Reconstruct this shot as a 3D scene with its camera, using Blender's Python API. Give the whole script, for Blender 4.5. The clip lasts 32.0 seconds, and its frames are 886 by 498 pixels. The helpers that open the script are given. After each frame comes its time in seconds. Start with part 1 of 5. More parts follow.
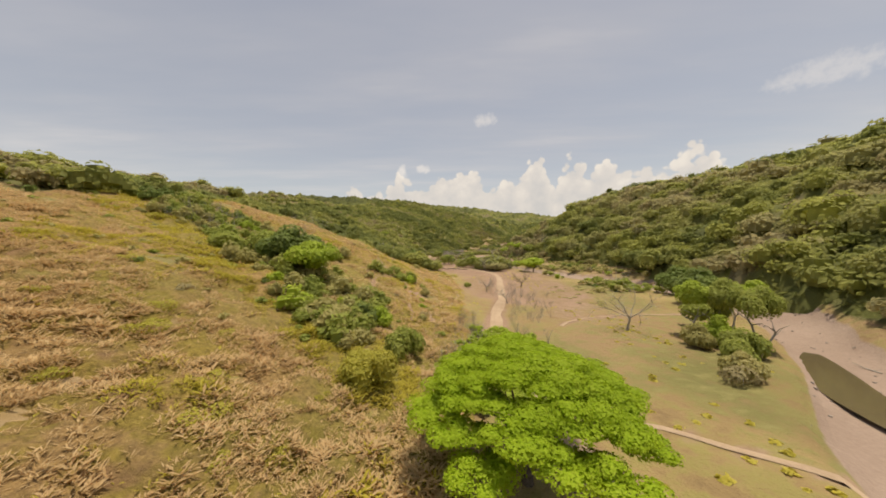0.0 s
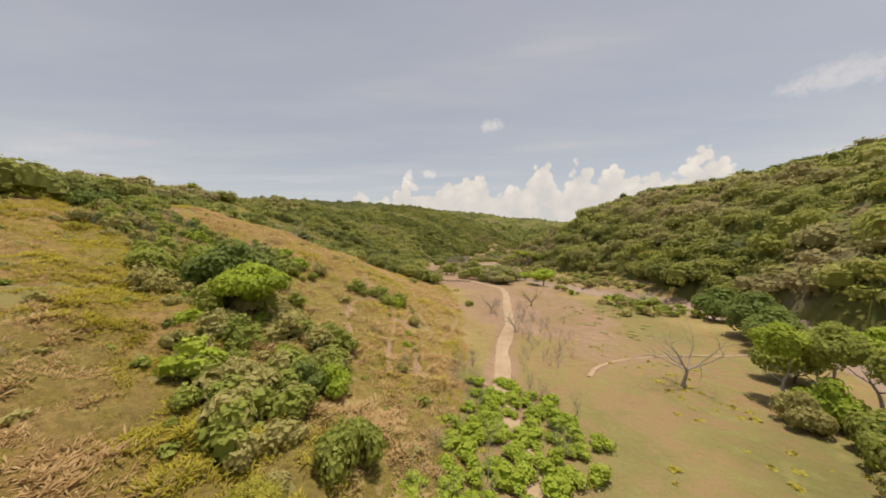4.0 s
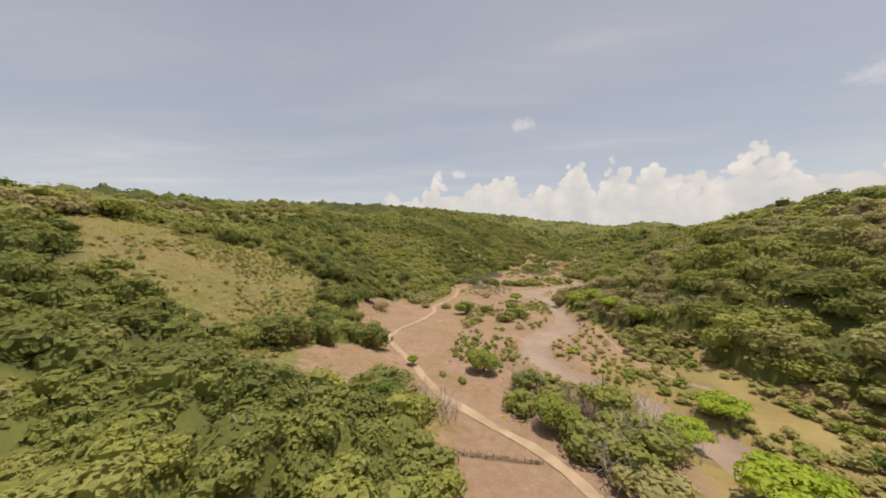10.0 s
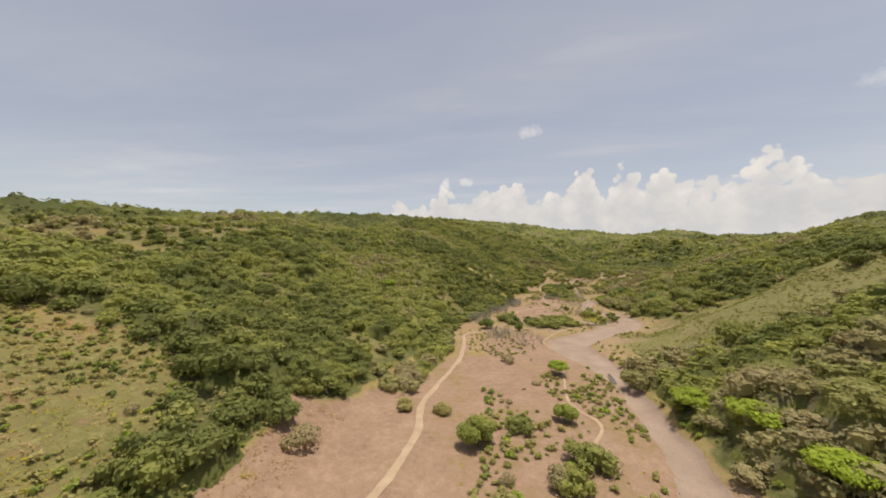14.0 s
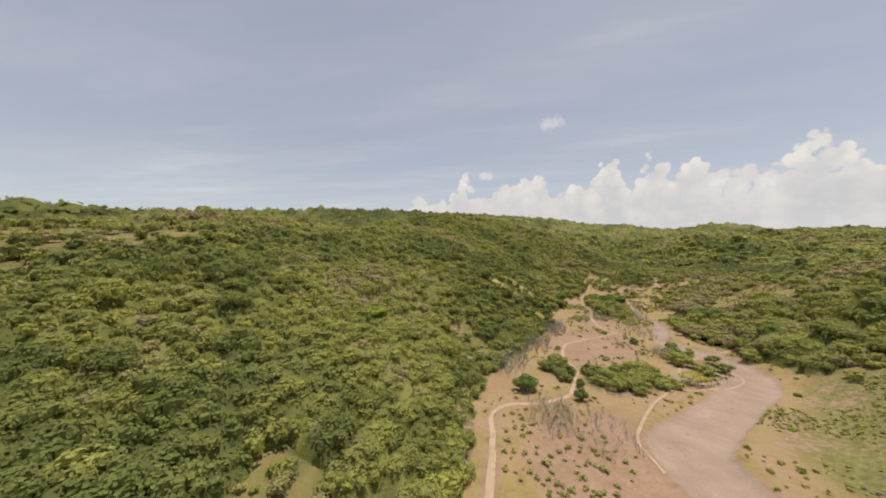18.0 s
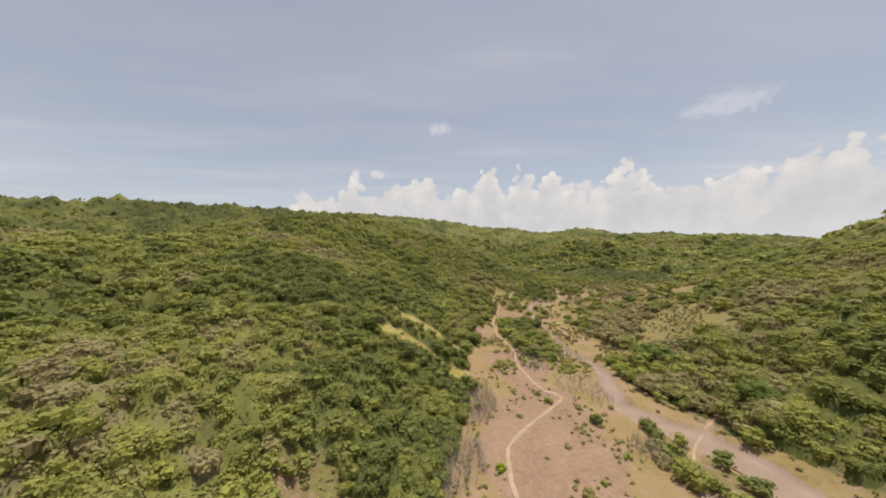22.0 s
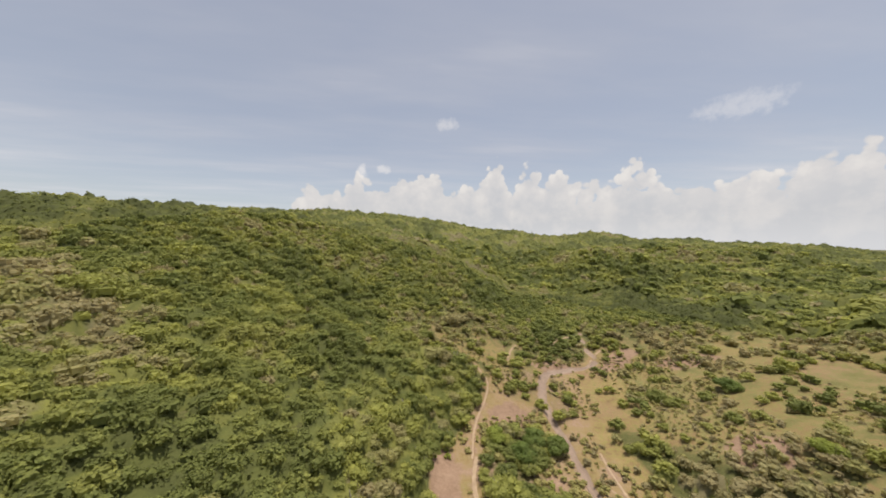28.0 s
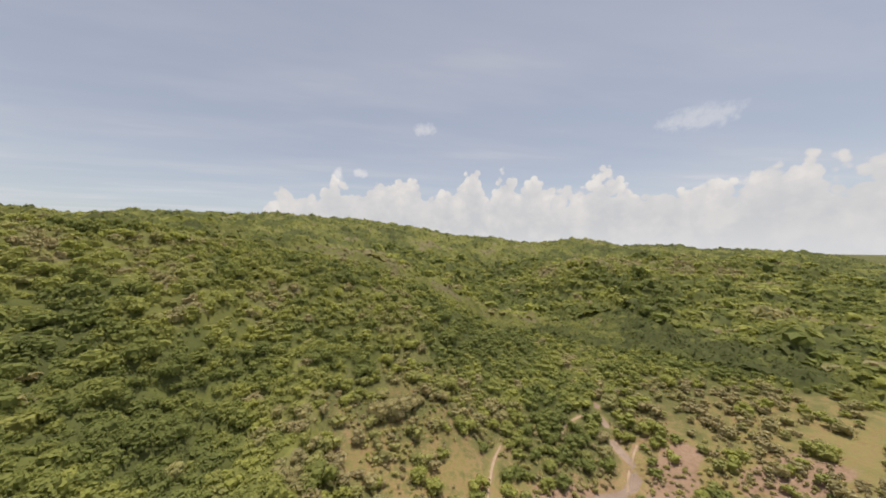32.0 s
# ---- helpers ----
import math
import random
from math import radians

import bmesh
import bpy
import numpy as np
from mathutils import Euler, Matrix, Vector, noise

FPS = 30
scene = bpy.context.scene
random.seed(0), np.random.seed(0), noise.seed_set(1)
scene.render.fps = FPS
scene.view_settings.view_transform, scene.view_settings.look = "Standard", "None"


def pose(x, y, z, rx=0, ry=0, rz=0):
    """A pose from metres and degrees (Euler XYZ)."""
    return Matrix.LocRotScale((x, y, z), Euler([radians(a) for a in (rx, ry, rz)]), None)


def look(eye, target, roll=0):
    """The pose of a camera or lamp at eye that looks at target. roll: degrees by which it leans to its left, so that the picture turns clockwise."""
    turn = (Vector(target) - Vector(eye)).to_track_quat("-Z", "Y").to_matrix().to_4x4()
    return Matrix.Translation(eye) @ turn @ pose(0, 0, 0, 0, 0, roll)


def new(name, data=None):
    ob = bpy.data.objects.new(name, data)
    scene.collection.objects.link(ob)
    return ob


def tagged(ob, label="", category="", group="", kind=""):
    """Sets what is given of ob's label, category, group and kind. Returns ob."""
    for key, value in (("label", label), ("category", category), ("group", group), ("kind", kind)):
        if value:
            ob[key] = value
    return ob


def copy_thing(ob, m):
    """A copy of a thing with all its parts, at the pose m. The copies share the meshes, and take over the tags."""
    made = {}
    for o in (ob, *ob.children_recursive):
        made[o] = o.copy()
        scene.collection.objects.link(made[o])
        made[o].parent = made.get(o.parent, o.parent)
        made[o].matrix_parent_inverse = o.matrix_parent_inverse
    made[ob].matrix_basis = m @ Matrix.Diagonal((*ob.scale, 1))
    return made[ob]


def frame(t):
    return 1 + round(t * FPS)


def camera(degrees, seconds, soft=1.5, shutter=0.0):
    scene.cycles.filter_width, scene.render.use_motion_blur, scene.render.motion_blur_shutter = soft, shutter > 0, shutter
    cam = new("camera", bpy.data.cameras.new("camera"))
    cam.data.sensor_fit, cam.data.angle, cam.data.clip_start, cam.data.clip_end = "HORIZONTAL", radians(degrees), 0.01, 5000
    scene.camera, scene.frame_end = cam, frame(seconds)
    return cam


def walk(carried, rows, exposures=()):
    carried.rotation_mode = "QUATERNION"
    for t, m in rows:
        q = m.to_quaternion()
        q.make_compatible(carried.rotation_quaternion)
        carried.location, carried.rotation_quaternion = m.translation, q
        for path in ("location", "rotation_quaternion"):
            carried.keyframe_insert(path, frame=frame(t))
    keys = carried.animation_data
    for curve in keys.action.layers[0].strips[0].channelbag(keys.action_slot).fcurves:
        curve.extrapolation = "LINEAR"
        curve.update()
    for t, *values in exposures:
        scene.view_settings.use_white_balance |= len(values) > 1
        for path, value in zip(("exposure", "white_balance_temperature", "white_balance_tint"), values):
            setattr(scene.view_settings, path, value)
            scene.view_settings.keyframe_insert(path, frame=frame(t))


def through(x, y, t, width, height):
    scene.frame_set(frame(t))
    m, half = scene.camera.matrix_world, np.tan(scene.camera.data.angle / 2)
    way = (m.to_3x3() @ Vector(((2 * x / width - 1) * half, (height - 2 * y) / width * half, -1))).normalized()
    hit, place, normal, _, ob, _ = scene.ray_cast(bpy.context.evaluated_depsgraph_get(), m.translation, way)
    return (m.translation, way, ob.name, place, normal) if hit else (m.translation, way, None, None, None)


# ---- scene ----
cam = camera(110.0, 32.0, soft=1.8)
PATH = [
    (0, (0.00, 0.00, 21.60), (-1.75, 49.96, 20.50), -0.74),
    (0.5, (0.34, 1.68, 21.76), (-1.71, 51.63, 20.76), -0.73),
    (1, (0.55, 3.29, 22.10), (-1.48, 53.24, 21.12), -0.74),
    (1.5, (0.84, 4.90, 22.32), (-1.25, 54.85, 21.47), -0.76),
    (2, (1.07, 6.54, 22.58), (-1.29, 56.47, 21.71), -0.73),
    (2.5, (1.31, 8.17, 22.79), (-1.53, 58.08, 22.14), -0.70),
    (3, (1.57, 9.76, 23.27), (-1.41, 59.67, 22.77), -0.58),
    (3.5, (1.61, 11.31, 23.47), (-1.30, 61.22, 23.08), -0.53),
    (5.5, (1.11, 18.07, 25.28), (-0.95, 68.03, 25.11), -0.09),
    (6, (0.50, 25.58, 26.92), (-2.27, 75.50, 26.86), -0.03),
    (6.5, (-0.16, 33.45, 28.79), (-3.00, 83.37, 28.54), -0.30),
    (7, (-0.49, 42.30, 30.16), (-3.68, 92.20, 30.06), -0.50),
    (7.5, (-0.55, 50.95, 31.74), (-4.37, 100.80, 31.63), -0.45),
    (8, (-0.59, 59.39, 33.00), (-4.57, 109.23, 33.10), -0.31),
    (8.5, (-0.70, 67.88, 35.11), (-6.45, 117.55, 34.99), -0.20),
    (9, (-0.84, 76.65, 36.87), (-7.31, 126.23, 36.68), -0.05),
    (9.5, (-1.18, 85.36, 38.15), (-8.13, 134.88, 38.08), 0.09),
    (10, (-2.26, 94.04, 40.06), (-9.50, 143.51, 39.81), 0.32),
    (10.5, (-2.33, 103.63, 42.22), (-10.18, 153.00, 41.75), 0.19),
    (11, (-2.55, 113.94, 43.99), (-10.90, 163.24, 43.21), 0.08),
    (11.5, (-3.67, 124.81, 45.63), (-12.07, 174.09, 44.81), 0.09),
    (12, (-4.90, 136.06, 47.28), (-13.05, 185.38, 46.71), -0.14),
    (12.5, (-5.84, 146.04, 48.66), (-14.73, 195.25, 49.03), -0.17),
    (13, (-6.43, 153.86, 50.05), (-15.46, 203.03, 51.21), 0.11),
    (13.5, (-7.48, 160.42, 51.28), (-16.16, 209.64, 52.77), 0.12),
    (14, (-8.69, 167.04, 53.18), (-17.17, 216.30, 54.11), 0.08),
    (14.5, (-10.31, 173.83, 55.09), (-18.66, 223.12, 55.70), -0.04),
    (16.5, (-14.71, 207.00, 59.47), (-25.65, 255.79, 59.00), -0.13),
    (17, (-16.32, 218.43, 60.93), (-28.23, 266.99, 60.44), -0.21),
    (17.5, (-17.59, 229.75, 61.94), (-28.79, 278.48, 61.87), -0.29),
    (18, (-18.48, 240.38, 63.07), (-30.08, 289.02, 63.16), -0.15),
    (18.5, (-20.15, 250.97, 64.00), (-31.26, 299.72, 64.16), 0.08),
    (19, (-21.84, 261.71, 65.20), (-33.85, 310.25, 65.23), 0.11),
    (19.5, (-23.81, 272.88, 66.81), (-36.38, 321.27, 66.56), 0.13),
    (20, (-26.70, 284.50, 68.64), (-36.06, 333.62, 68.44), 0.14),
    (20.5, (-28.32, 296.68, 71.04), (-34.63, 346.28, 70.75), -0.34),
    (21, (-28.51, 309.08, 73.52), (-28.57, 359.08, 73.18), -0.44),
    (21.5, (-27.18, 321.54, 75.74), (-25.09, 371.50, 75.33), -0.68),
    (22, (-24.54, 333.75, 77.31), (-19.04, 383.44, 77.18), -0.60),
    (22.5, (-21.04, 344.32, 78.29), (-16.35, 394.10, 78.68), -0.54),
    (23, (-17.04, 354.87, 80.41), (-9.61, 404.32, 80.65), -0.49),
    (23.5, (-12.59, 365.97, 82.06), (-5.57, 415.48, 82.04), -0.21),
    (24, (-8.46, 377.57, 83.08), (-2.34, 427.19, 82.99), -0.08),
    (24.5, (-4.16, 388.64, 83.93), (2.05, 438.25, 84.29), 0.10),
    (25, (0.01, 399.30, 85.42), (5.74, 448.97, 85.97), 0.38),
    (25.5, (3.53, 410.17, 87.39), (8.97, 459.86, 88.20), 0.68),
    (27.5, (17.07, 453.31, 96.76), (21.74, 503.09, 96.29), 0.63),
    (28, (21.40, 464.78, 98.09), (26.18, 514.55, 97.37), 0.80),
    (28.5, (25.58, 476.27, 99.09), (29.76, 526.09, 98.64), 0.86),
    (29, (29.77, 487.87, 100.45), (33.97, 537.69, 99.95), 0.87),
    (29.5, (33.68, 499.93, 101.75), (37.60, 549.77, 101.27), 0.87),
    (30, (37.70, 511.53, 103.22), (41.37, 561.39, 102.91), 0.85),
    (30.5, (41.22, 523.24, 104.42), (44.74, 573.11, 104.23), 0.78),
    (31, (44.53, 534.95, 105.79), (47.91, 584.83, 105.89), 0.71),
    (31.5, (47.67, 547.05, 107.42), (50.92, 596.94, 107.39), 0.70),
    (32, (50.09, 559.44, 109.19), (58.37, 608.75, 109.24), 0.56),
]
walk(cam, [(t, look(eye, target, roll)) for t, eye, target, roll in PATH],
     exposures=((0.0, 0.45, 7300.0, 10.0), (10.0, 0.45, 7000.0, 10.0), (32.0, 0.42, 6600.0, 10.0)))

# ---- light: high tropical sun through a thin veil, cumulus over the far ridge ----
SUN_AZ, SUN_EL = 62.0, 81.0        # degrees clockwise from +y, and above the horizon
sun_dir = Vector((math.sin(radians(SUN_AZ)) * math.cos(radians(SUN_EL)), math.cos(radians(SUN_AZ)) * math.cos(radians(SUN_EL)), math.sin(radians(SUN_EL))))
sun = new("sun", bpy.data.lights.new("sun", "SUN"))
sun.data.energy, sun.data.angle, sun.data.color = 3.3, radians(3.0), (1.0, 0.95, 0.86)
sun.matrix_world = look(sun_dir * 400, (0, 0, 0))


class Nodes:
    """A short hand for node trees."""

    def __init__(self, tree):
        self.tree = tree
        tree.nodes.clear()

    def add(self, kind, **given):
        n = self.tree.nodes.new(kind)
        for key, value in given.items():
            if key in n.inputs:
                self.feed(n.inputs[key], value)
            else:
                setattr_plain(n, key, value)
        return n

    def feed(self, socket, value):
        if isinstance(value, bpy.types.NodeSocket):
            self.tree.links.new(value, socket)
        else:
            socket.default_value = value

    def math(self, op, a, b=0.0, clamp=False):
        n = self.tree.nodes.new("ShaderNodeMath")
        n.operation, n.use_clamp = op, clamp
        self.feed(n.inputs[0], a), self.feed(n.inputs[1], b)
        return n.outputs[0]

    def noise(self, vector, scale, detail=4.0, rough=0.55, lac=2.0):
        n = self.tree.nodes.new("ShaderNodeTexNoise")
        for key, value in (("Vector", vector), ("Scale", scale), ("Detail", detail), ("Roughness", rough), ("Lacunarity", lac)):
            self.feed(n.inputs[key], value)
        return n.outputs["Fac"]

    def ramp(self, fac, stops):
        n = self.tree.nodes.new("ShaderNodeValToRGB")
        e = n.color_ramp.elements
        while len(e) < len(stops):
            e.new(0.5)
        for k, (p, c) in zip(e, stops):
            k.position, k.color = p, (*c, 1.0) if len(c) == 3 else c
        self.feed(n.inputs["Fac"], fac)
        return n.outputs["Color"]

    def mix(self, fac, a, b, blend="MIX"):
        n = self.tree.nodes.new("ShaderNodeMix")
        n.data_type, n.blend_type = "RGBA", blend
        self.feed(n.inputs[0], fac)
        for socket, value in ((n.inputs[6], a), (n.inputs[7], b)):
            self.feed(socket, (*value, 1.0) if isinstance(value, tuple) and len(value) == 3 else value)
        return n.outputs[2]

    def span(self, value, lo, hi, a=0.0, b=1.0, smooth=True):
        n = self.tree.nodes.new("ShaderNodeMapRange")
        n.interpolation_type = "SMOOTHSTEP" if smooth else "LINEAR"
        for i, v in enumerate((value, lo, hi, a, b)):
            self.feed(n.inputs[i], v)
        return n.outputs[0]


def setattr_plain(n, key, value):
    if key == "operation":
        n.operation = value
    elif key == "sky_type":
        n.sky_type = value


# sky: Nishita behind a cirrus veil, with heaped clouds low in the north
world = bpy.data.worlds.new("sky")
scene.world = world
world.use_nodes = True
N = Nodes(world.node_tree)
sky = N.tree.nodes.new("ShaderNodeTexSky")
sky.sky_type, sky.sun_disc = "NISHITA", False
sky.sun_elevation, sky.sun_rotation = radians(SUN_EL), radians(SUN_AZ)
sky.air_density, sky.dust_density, sky.altitude = 1.0, 1.6, 150
coord = N.tree.nodes.new("ShaderNodeTexCoord").outputs["Generated"]
sep = N.tree.nodes.new("ShaderNodeSeparateXYZ")
N.feed(sep.inputs[0], coord)
dx, dy, dz = sep.outputs
az = N.math("ARCTAN2", dx, dy)                        # radians, clockwise from +y
flat = N.math("SQRT", N.math("ADD", N.math("MULTIPLY", dx, dx), N.math("MULTIPLY", dy, dy)))
el = N.math("ARCTAN2", dz, flat)
comb = N.tree.nodes.new("ShaderNodeCombineXYZ")
N.feed(comb.inputs[0], az), N.feed(comb.inputs[1], el)
ae = comb.outputs[0]
# long thin streaks of high cloud, seen in perspective on a flat layer
up = N.math("MAXIMUM", dz, 0.06)
lay = N.tree.nodes.new("ShaderNodeCombineXYZ")
N.feed(lay.inputs[0], N.math("MULTIPLY", N.math("DIVIDE", dx, up), 0.35)), N.feed(lay.inputs[1], N.math("DIVIDE", dy, up))
streak = N.noise(lay.outputs[0], 0.9, 5.0, 0.55)
veil = N.span(streak, 0.36, 0.78, 0.52, 0.86)
skyblue = N.mix(1.0, sky.outputs[0], (0.088, 0.085, 0.082), "MULTIPLY")
grey = N.ramp(N.span(dz, 0.0, 0.75, smooth=False), ((0.0, (0.54, 0.56, 0.59)), (0.35, (0.405, 0.42, 0.475)), (1.0, (0.325, 0.340, 0.40))))
base = N.mix(veil, skyblue, grey)
whiten = N.span(streak, 0.55, 0.85, 0.0, 0.35)
base = N.mix(whiten, base, (0.60, 0.59, 0.61))


# heaped cloud bank: the height of its tops against azimuth, broken up by billows
def lump(centre, half, top):
    d = N.math("DIVIDE", N.math("SUBTRACT", az, radians(centre)), radians(half))
    g = N.math("SUBTRACT", 1.0, N.math("MULTIPLY", d, d))
    return N.math("MULTIPLY", N.math("POWER", N.math("MAXIMUM", g, 0.0), 0.6), radians(top))


tops = None
for c, h, top in ((-16, 5.5, 10.6), (-9, 5, 12.2), (-3, 7, 13.0), (4, 7, 12.8), (11, 6, 11.6), (15, 4, 14.2), (20.7, 4, 13.4), (25.5, 5, 12.2), (31, 8, 10.4), (37, 6, 12.4), (44, 7, 10.0),
                  (50, 8, 9.8), (58, 9, 11.4), (70, 12, 12.0), (90, 18, 12), (115, 20, 9)):
    v = lump(c, h, top)
    tops = v if tops is None else N.math("SMOOTH_MAX", tops, v)
# smooth-max keeps the saddles soft
for n in N.tree.nodes:
    if n.type == "MATH" and n.operation == "SMOOTH_MAX":
        n.inputs[2].default_value = 0.035
warp = N.noise(ae, 9.0, 3.0)
vor = N.tree.nodes.new("ShaderNodeTexVoronoi")
vor.feature = "SMOOTH_F1"
N.feed(vor.inputs["Vector"], ae), N.feed(vor.inputs["Scale"], 20.0)
vor.inputs["Smoothness"].default_value = 0.35
fine = N.noise(ae, 42.0, 5.0, 0.6)
vor2 = N.tree.nodes.new("ShaderNodeTexVoronoi")
vor2.feature = "SMOOTH_F1"
N.feed(vor2.inputs["Vector"], ae), N.feed(vor2.inputs["Scale"], 52.0)
vor2.inputs["Smoothness"].default_value = 0.3
billow = N.math("ADD", N.math("MULTIPLY", N.math("SUBTRACT", 0.34, N.math("MULTIPLY", N.math("MULTIPLY", vor.outputs["Distance"], vor.outputs["Distance"]), 1.3)), 0.075), N.math("MULTIPLY", N.math("SUBTRACT", 0.34, N.math("MULTIPLY", N.math("MULTIPLY", vor2.outputs["Distance"], vor2.outputs["Distance"]), 1.3)), 0.032))
puff = N.math("ADD", billow, N.math("MULTIPLY", N.math("SUBTRACT", fine, 0.5), 0.03))
puff = N.math("ADD", puff, N.math("MULTIPLY", N.math("SUBTRACT", warp, 0.5), 0.05))
edge = N.math("SUBTRACT", N.math("ADD", tops, puff), el)      # over zero inside the bank
mask = N.math("MULTIPLY", N.span(edge, -0.002, 0.012), N.span(tops, 0.01, 0.06))
inner = N.span(edge, 0.0, 0.16)
creases = N.span(billow, 0.035, -0.03)
shade = N.math("ADD", N.math("MULTIPLY", inner, 0.5), N.math("MULTIPLY", N.math("ADD", creases, N.span(N.noise(ae, 13.0, 5.0, 0.6), 0.38, 0.64)), 0.40), clamp=True)
cloud = N.ramp(shade, ((0.0, (0.645, 0.62, 0.59)), (0.4, (0.53, 0.515, 0.51)), (1.0, (0.435, 0.44, 0.46))))
base = N.mix(N.math("MULTIPLY", mask, 0.9), base, cloud)
# two small detached puffs higher up
for c, e, w, tall, thick in ((6.0, 21.0, 2.2, 0.5, 0.36), (49.0, 18.5, 5.0, 0.35, 0.3), (-9.2, 12.6, 0.9, 1.5, 0.55), (-5.5, 13.2, 1.3, 0.6, 0.45)):
    a2 = N.math("DIVIDE", N.math("SUBTRACT", az, radians(c)), radians(w))
    e2 = N.math("DIVIDE", N.math("SUBTRACT", el, radians(e)), radians(w * tall))
    r = N.math("ADD", N.math("MULTIPLY", a2, a2), N.math("MULTIPLY", e2, e2))
    r = N.math("ADD", r, N.math("MULTIPLY", N.math("SUBTRACT", fine, 0.5), 3.2))
    base = N.mix(N.math("MULTIPLY", N.span(r, 1.3, -0.2), thick), base, (0.68, 0.655, 0.64))
hazeband = N.span(el, 0.10, -0.02, 0.0, 0.55)
base = N.mix(hazeband, base, (0.56, 0.57, 0.595))
bg = N.tree.nodes.new("ShaderNodeBackground")
N.feed(bg.inputs[0], base)
bg.inputs[1].default_value = 1.0
wout = N.tree.nodes.new("ShaderNodeOutputWorld")
N.tree.links.new(bg.outputs[0], wout.inputs[0])


# ---- materials ----
def material(name):
    m = bpy.data.materials.new(name)
    m.use_nodes = True
    n = Nodes(m.node_tree)
    out = n.tree.nodes.new("ShaderNodeOutputMaterial")
    bsdf = n.tree.nodes.new("ShaderNodeBsdfPrincipled")
    n.tree.links.new(bsdf.outputs[0], out.inputs[0])
    bsdf.inputs["Roughness"].default_value = 0.9
    bsdf.inputs["Specular IOR Level"].default_value = 0.2
    pos = n.tree.nodes.new("ShaderNodeNewGeometry")
    return m, n, bsdf, out, pos


def bumped(n, bsdf, height, strength, distance):
    b = n.tree.nodes.new("ShaderNodeBump")
    b.inputs["Strength"].default_value, b.inputs["Distance"].default_value = strength, distance
    n.feed(b.inputs["Height"], height)
    n.tree.links.new(b.outputs[0], bsdf.inputs["Normal"])


def foliage(name, dark, mid, light, through=0.5):
    """Leaves: tint by leaf and by tree, and some light shining through."""
    m, n, bsdf, out, pos = material(name)
    dark, mid = tuple(1.35 * c for c in dark), tuple(1.18 * c for c in mid)
    leaf, p = pos.outputs["Random Per Island"], pos.outputs["Position"]
    tree = n.noise(p, 0.13, 2.0)
    f = n.math("ADD", n.math("MULTIPLY", leaf, 0.45), n.math("MULTIPLY", n.span(tree, 0.3, 0.7, smooth=False), 0.55))
    col = n.ramp(f, ((0.08, dark), (0.5, mid), (0.95, light)))
    col = n.mix(n.span(n.noise(p, 0.021, 3.0), 0.42, 0.72, 0.0, 0.45), col, n.mix(0.5, mid, (0.26, 0.24, 0.10)))
    n.feed(bsdf.inputs["Base Color"], col)
    bsdf.inputs["Roughness"].default_value = 0.65
    glow = n.tree.nodes.new("ShaderNodeBsdfTranslucent")
    n.feed(glow.inputs[0], col)
    mx = n.tree.nodes.new("ShaderNodeMixShader")
    mx.inputs[0].default_value = through
    n.tree.links.new(bsdf.outputs[0], mx.inputs[1]), n.tree.links.new(glow.outputs[0], mx.inputs[2])
    n.tree.links.new(mx.outputs[0], out.inputs[0])
    return m


LEAF_DARK = foliage("leaf_dark", (0.117, 0.152, 0.041), (0.179, 0.228, 0.058), (0.262, 0.310, 0.086))
LEAF_MID = foliage("leaf_mid", (0.193, 0.228, 0.050), (0.297, 0.331, 0.072), (0.414, 0.428, 0.110))
LEAF_BRIGHT = foliage("leaf_bright", (0.209, 0.271, 0.032), (0.328, 0.408, 0.043), (0.453, 0.509, 0.080), 0.45)
LEAF_FRESH = foliage("leaf_fresh", (0.200, 0.280, 0.018), (0.310, 0.415, 0.022), (0.420, 0.520, 0.045), 0.5)
LEAF_OLIVE = foliage("leaf_olive", (0.276, 0.255, 0.094), (0.400, 0.362, 0.138), (0.538, 0.469, 0.207))
LEAF_DRY = foliage("leaf_dry", (0.260, 0.215, 0.110), (0.350, 0.295, 0.155), (0.440, 0.375, 0.210))
LEAF_YELLOW = foliage("leaf_yellow", (0.260, 0.254, 0.036), (0.385, 0.351, 0.057), (0.521, 0.464, 0.107), 0.45)


def bark_mat(name, a, b):
    m, n, bsdf, out, pos = material(name)
    p = pos.outputs["Position"]
    f = n.noise(p, 6.0, 5.0)
    n.feed(bsdf.inputs["Base Color"], n.ramp(f, ((0.3, a), (0.7, b))))
    bumped(n, bsdf, f, 0.5, 0.05)
    return m


BARK = bark_mat("bark", (0.07, 0.055, 0.04), (0.19, 0.15, 0.115))
BARK_PALE = bark_mat("bark_pale", (0.26, 0.23, 0.19), (0.46, 0.42, 0.36))


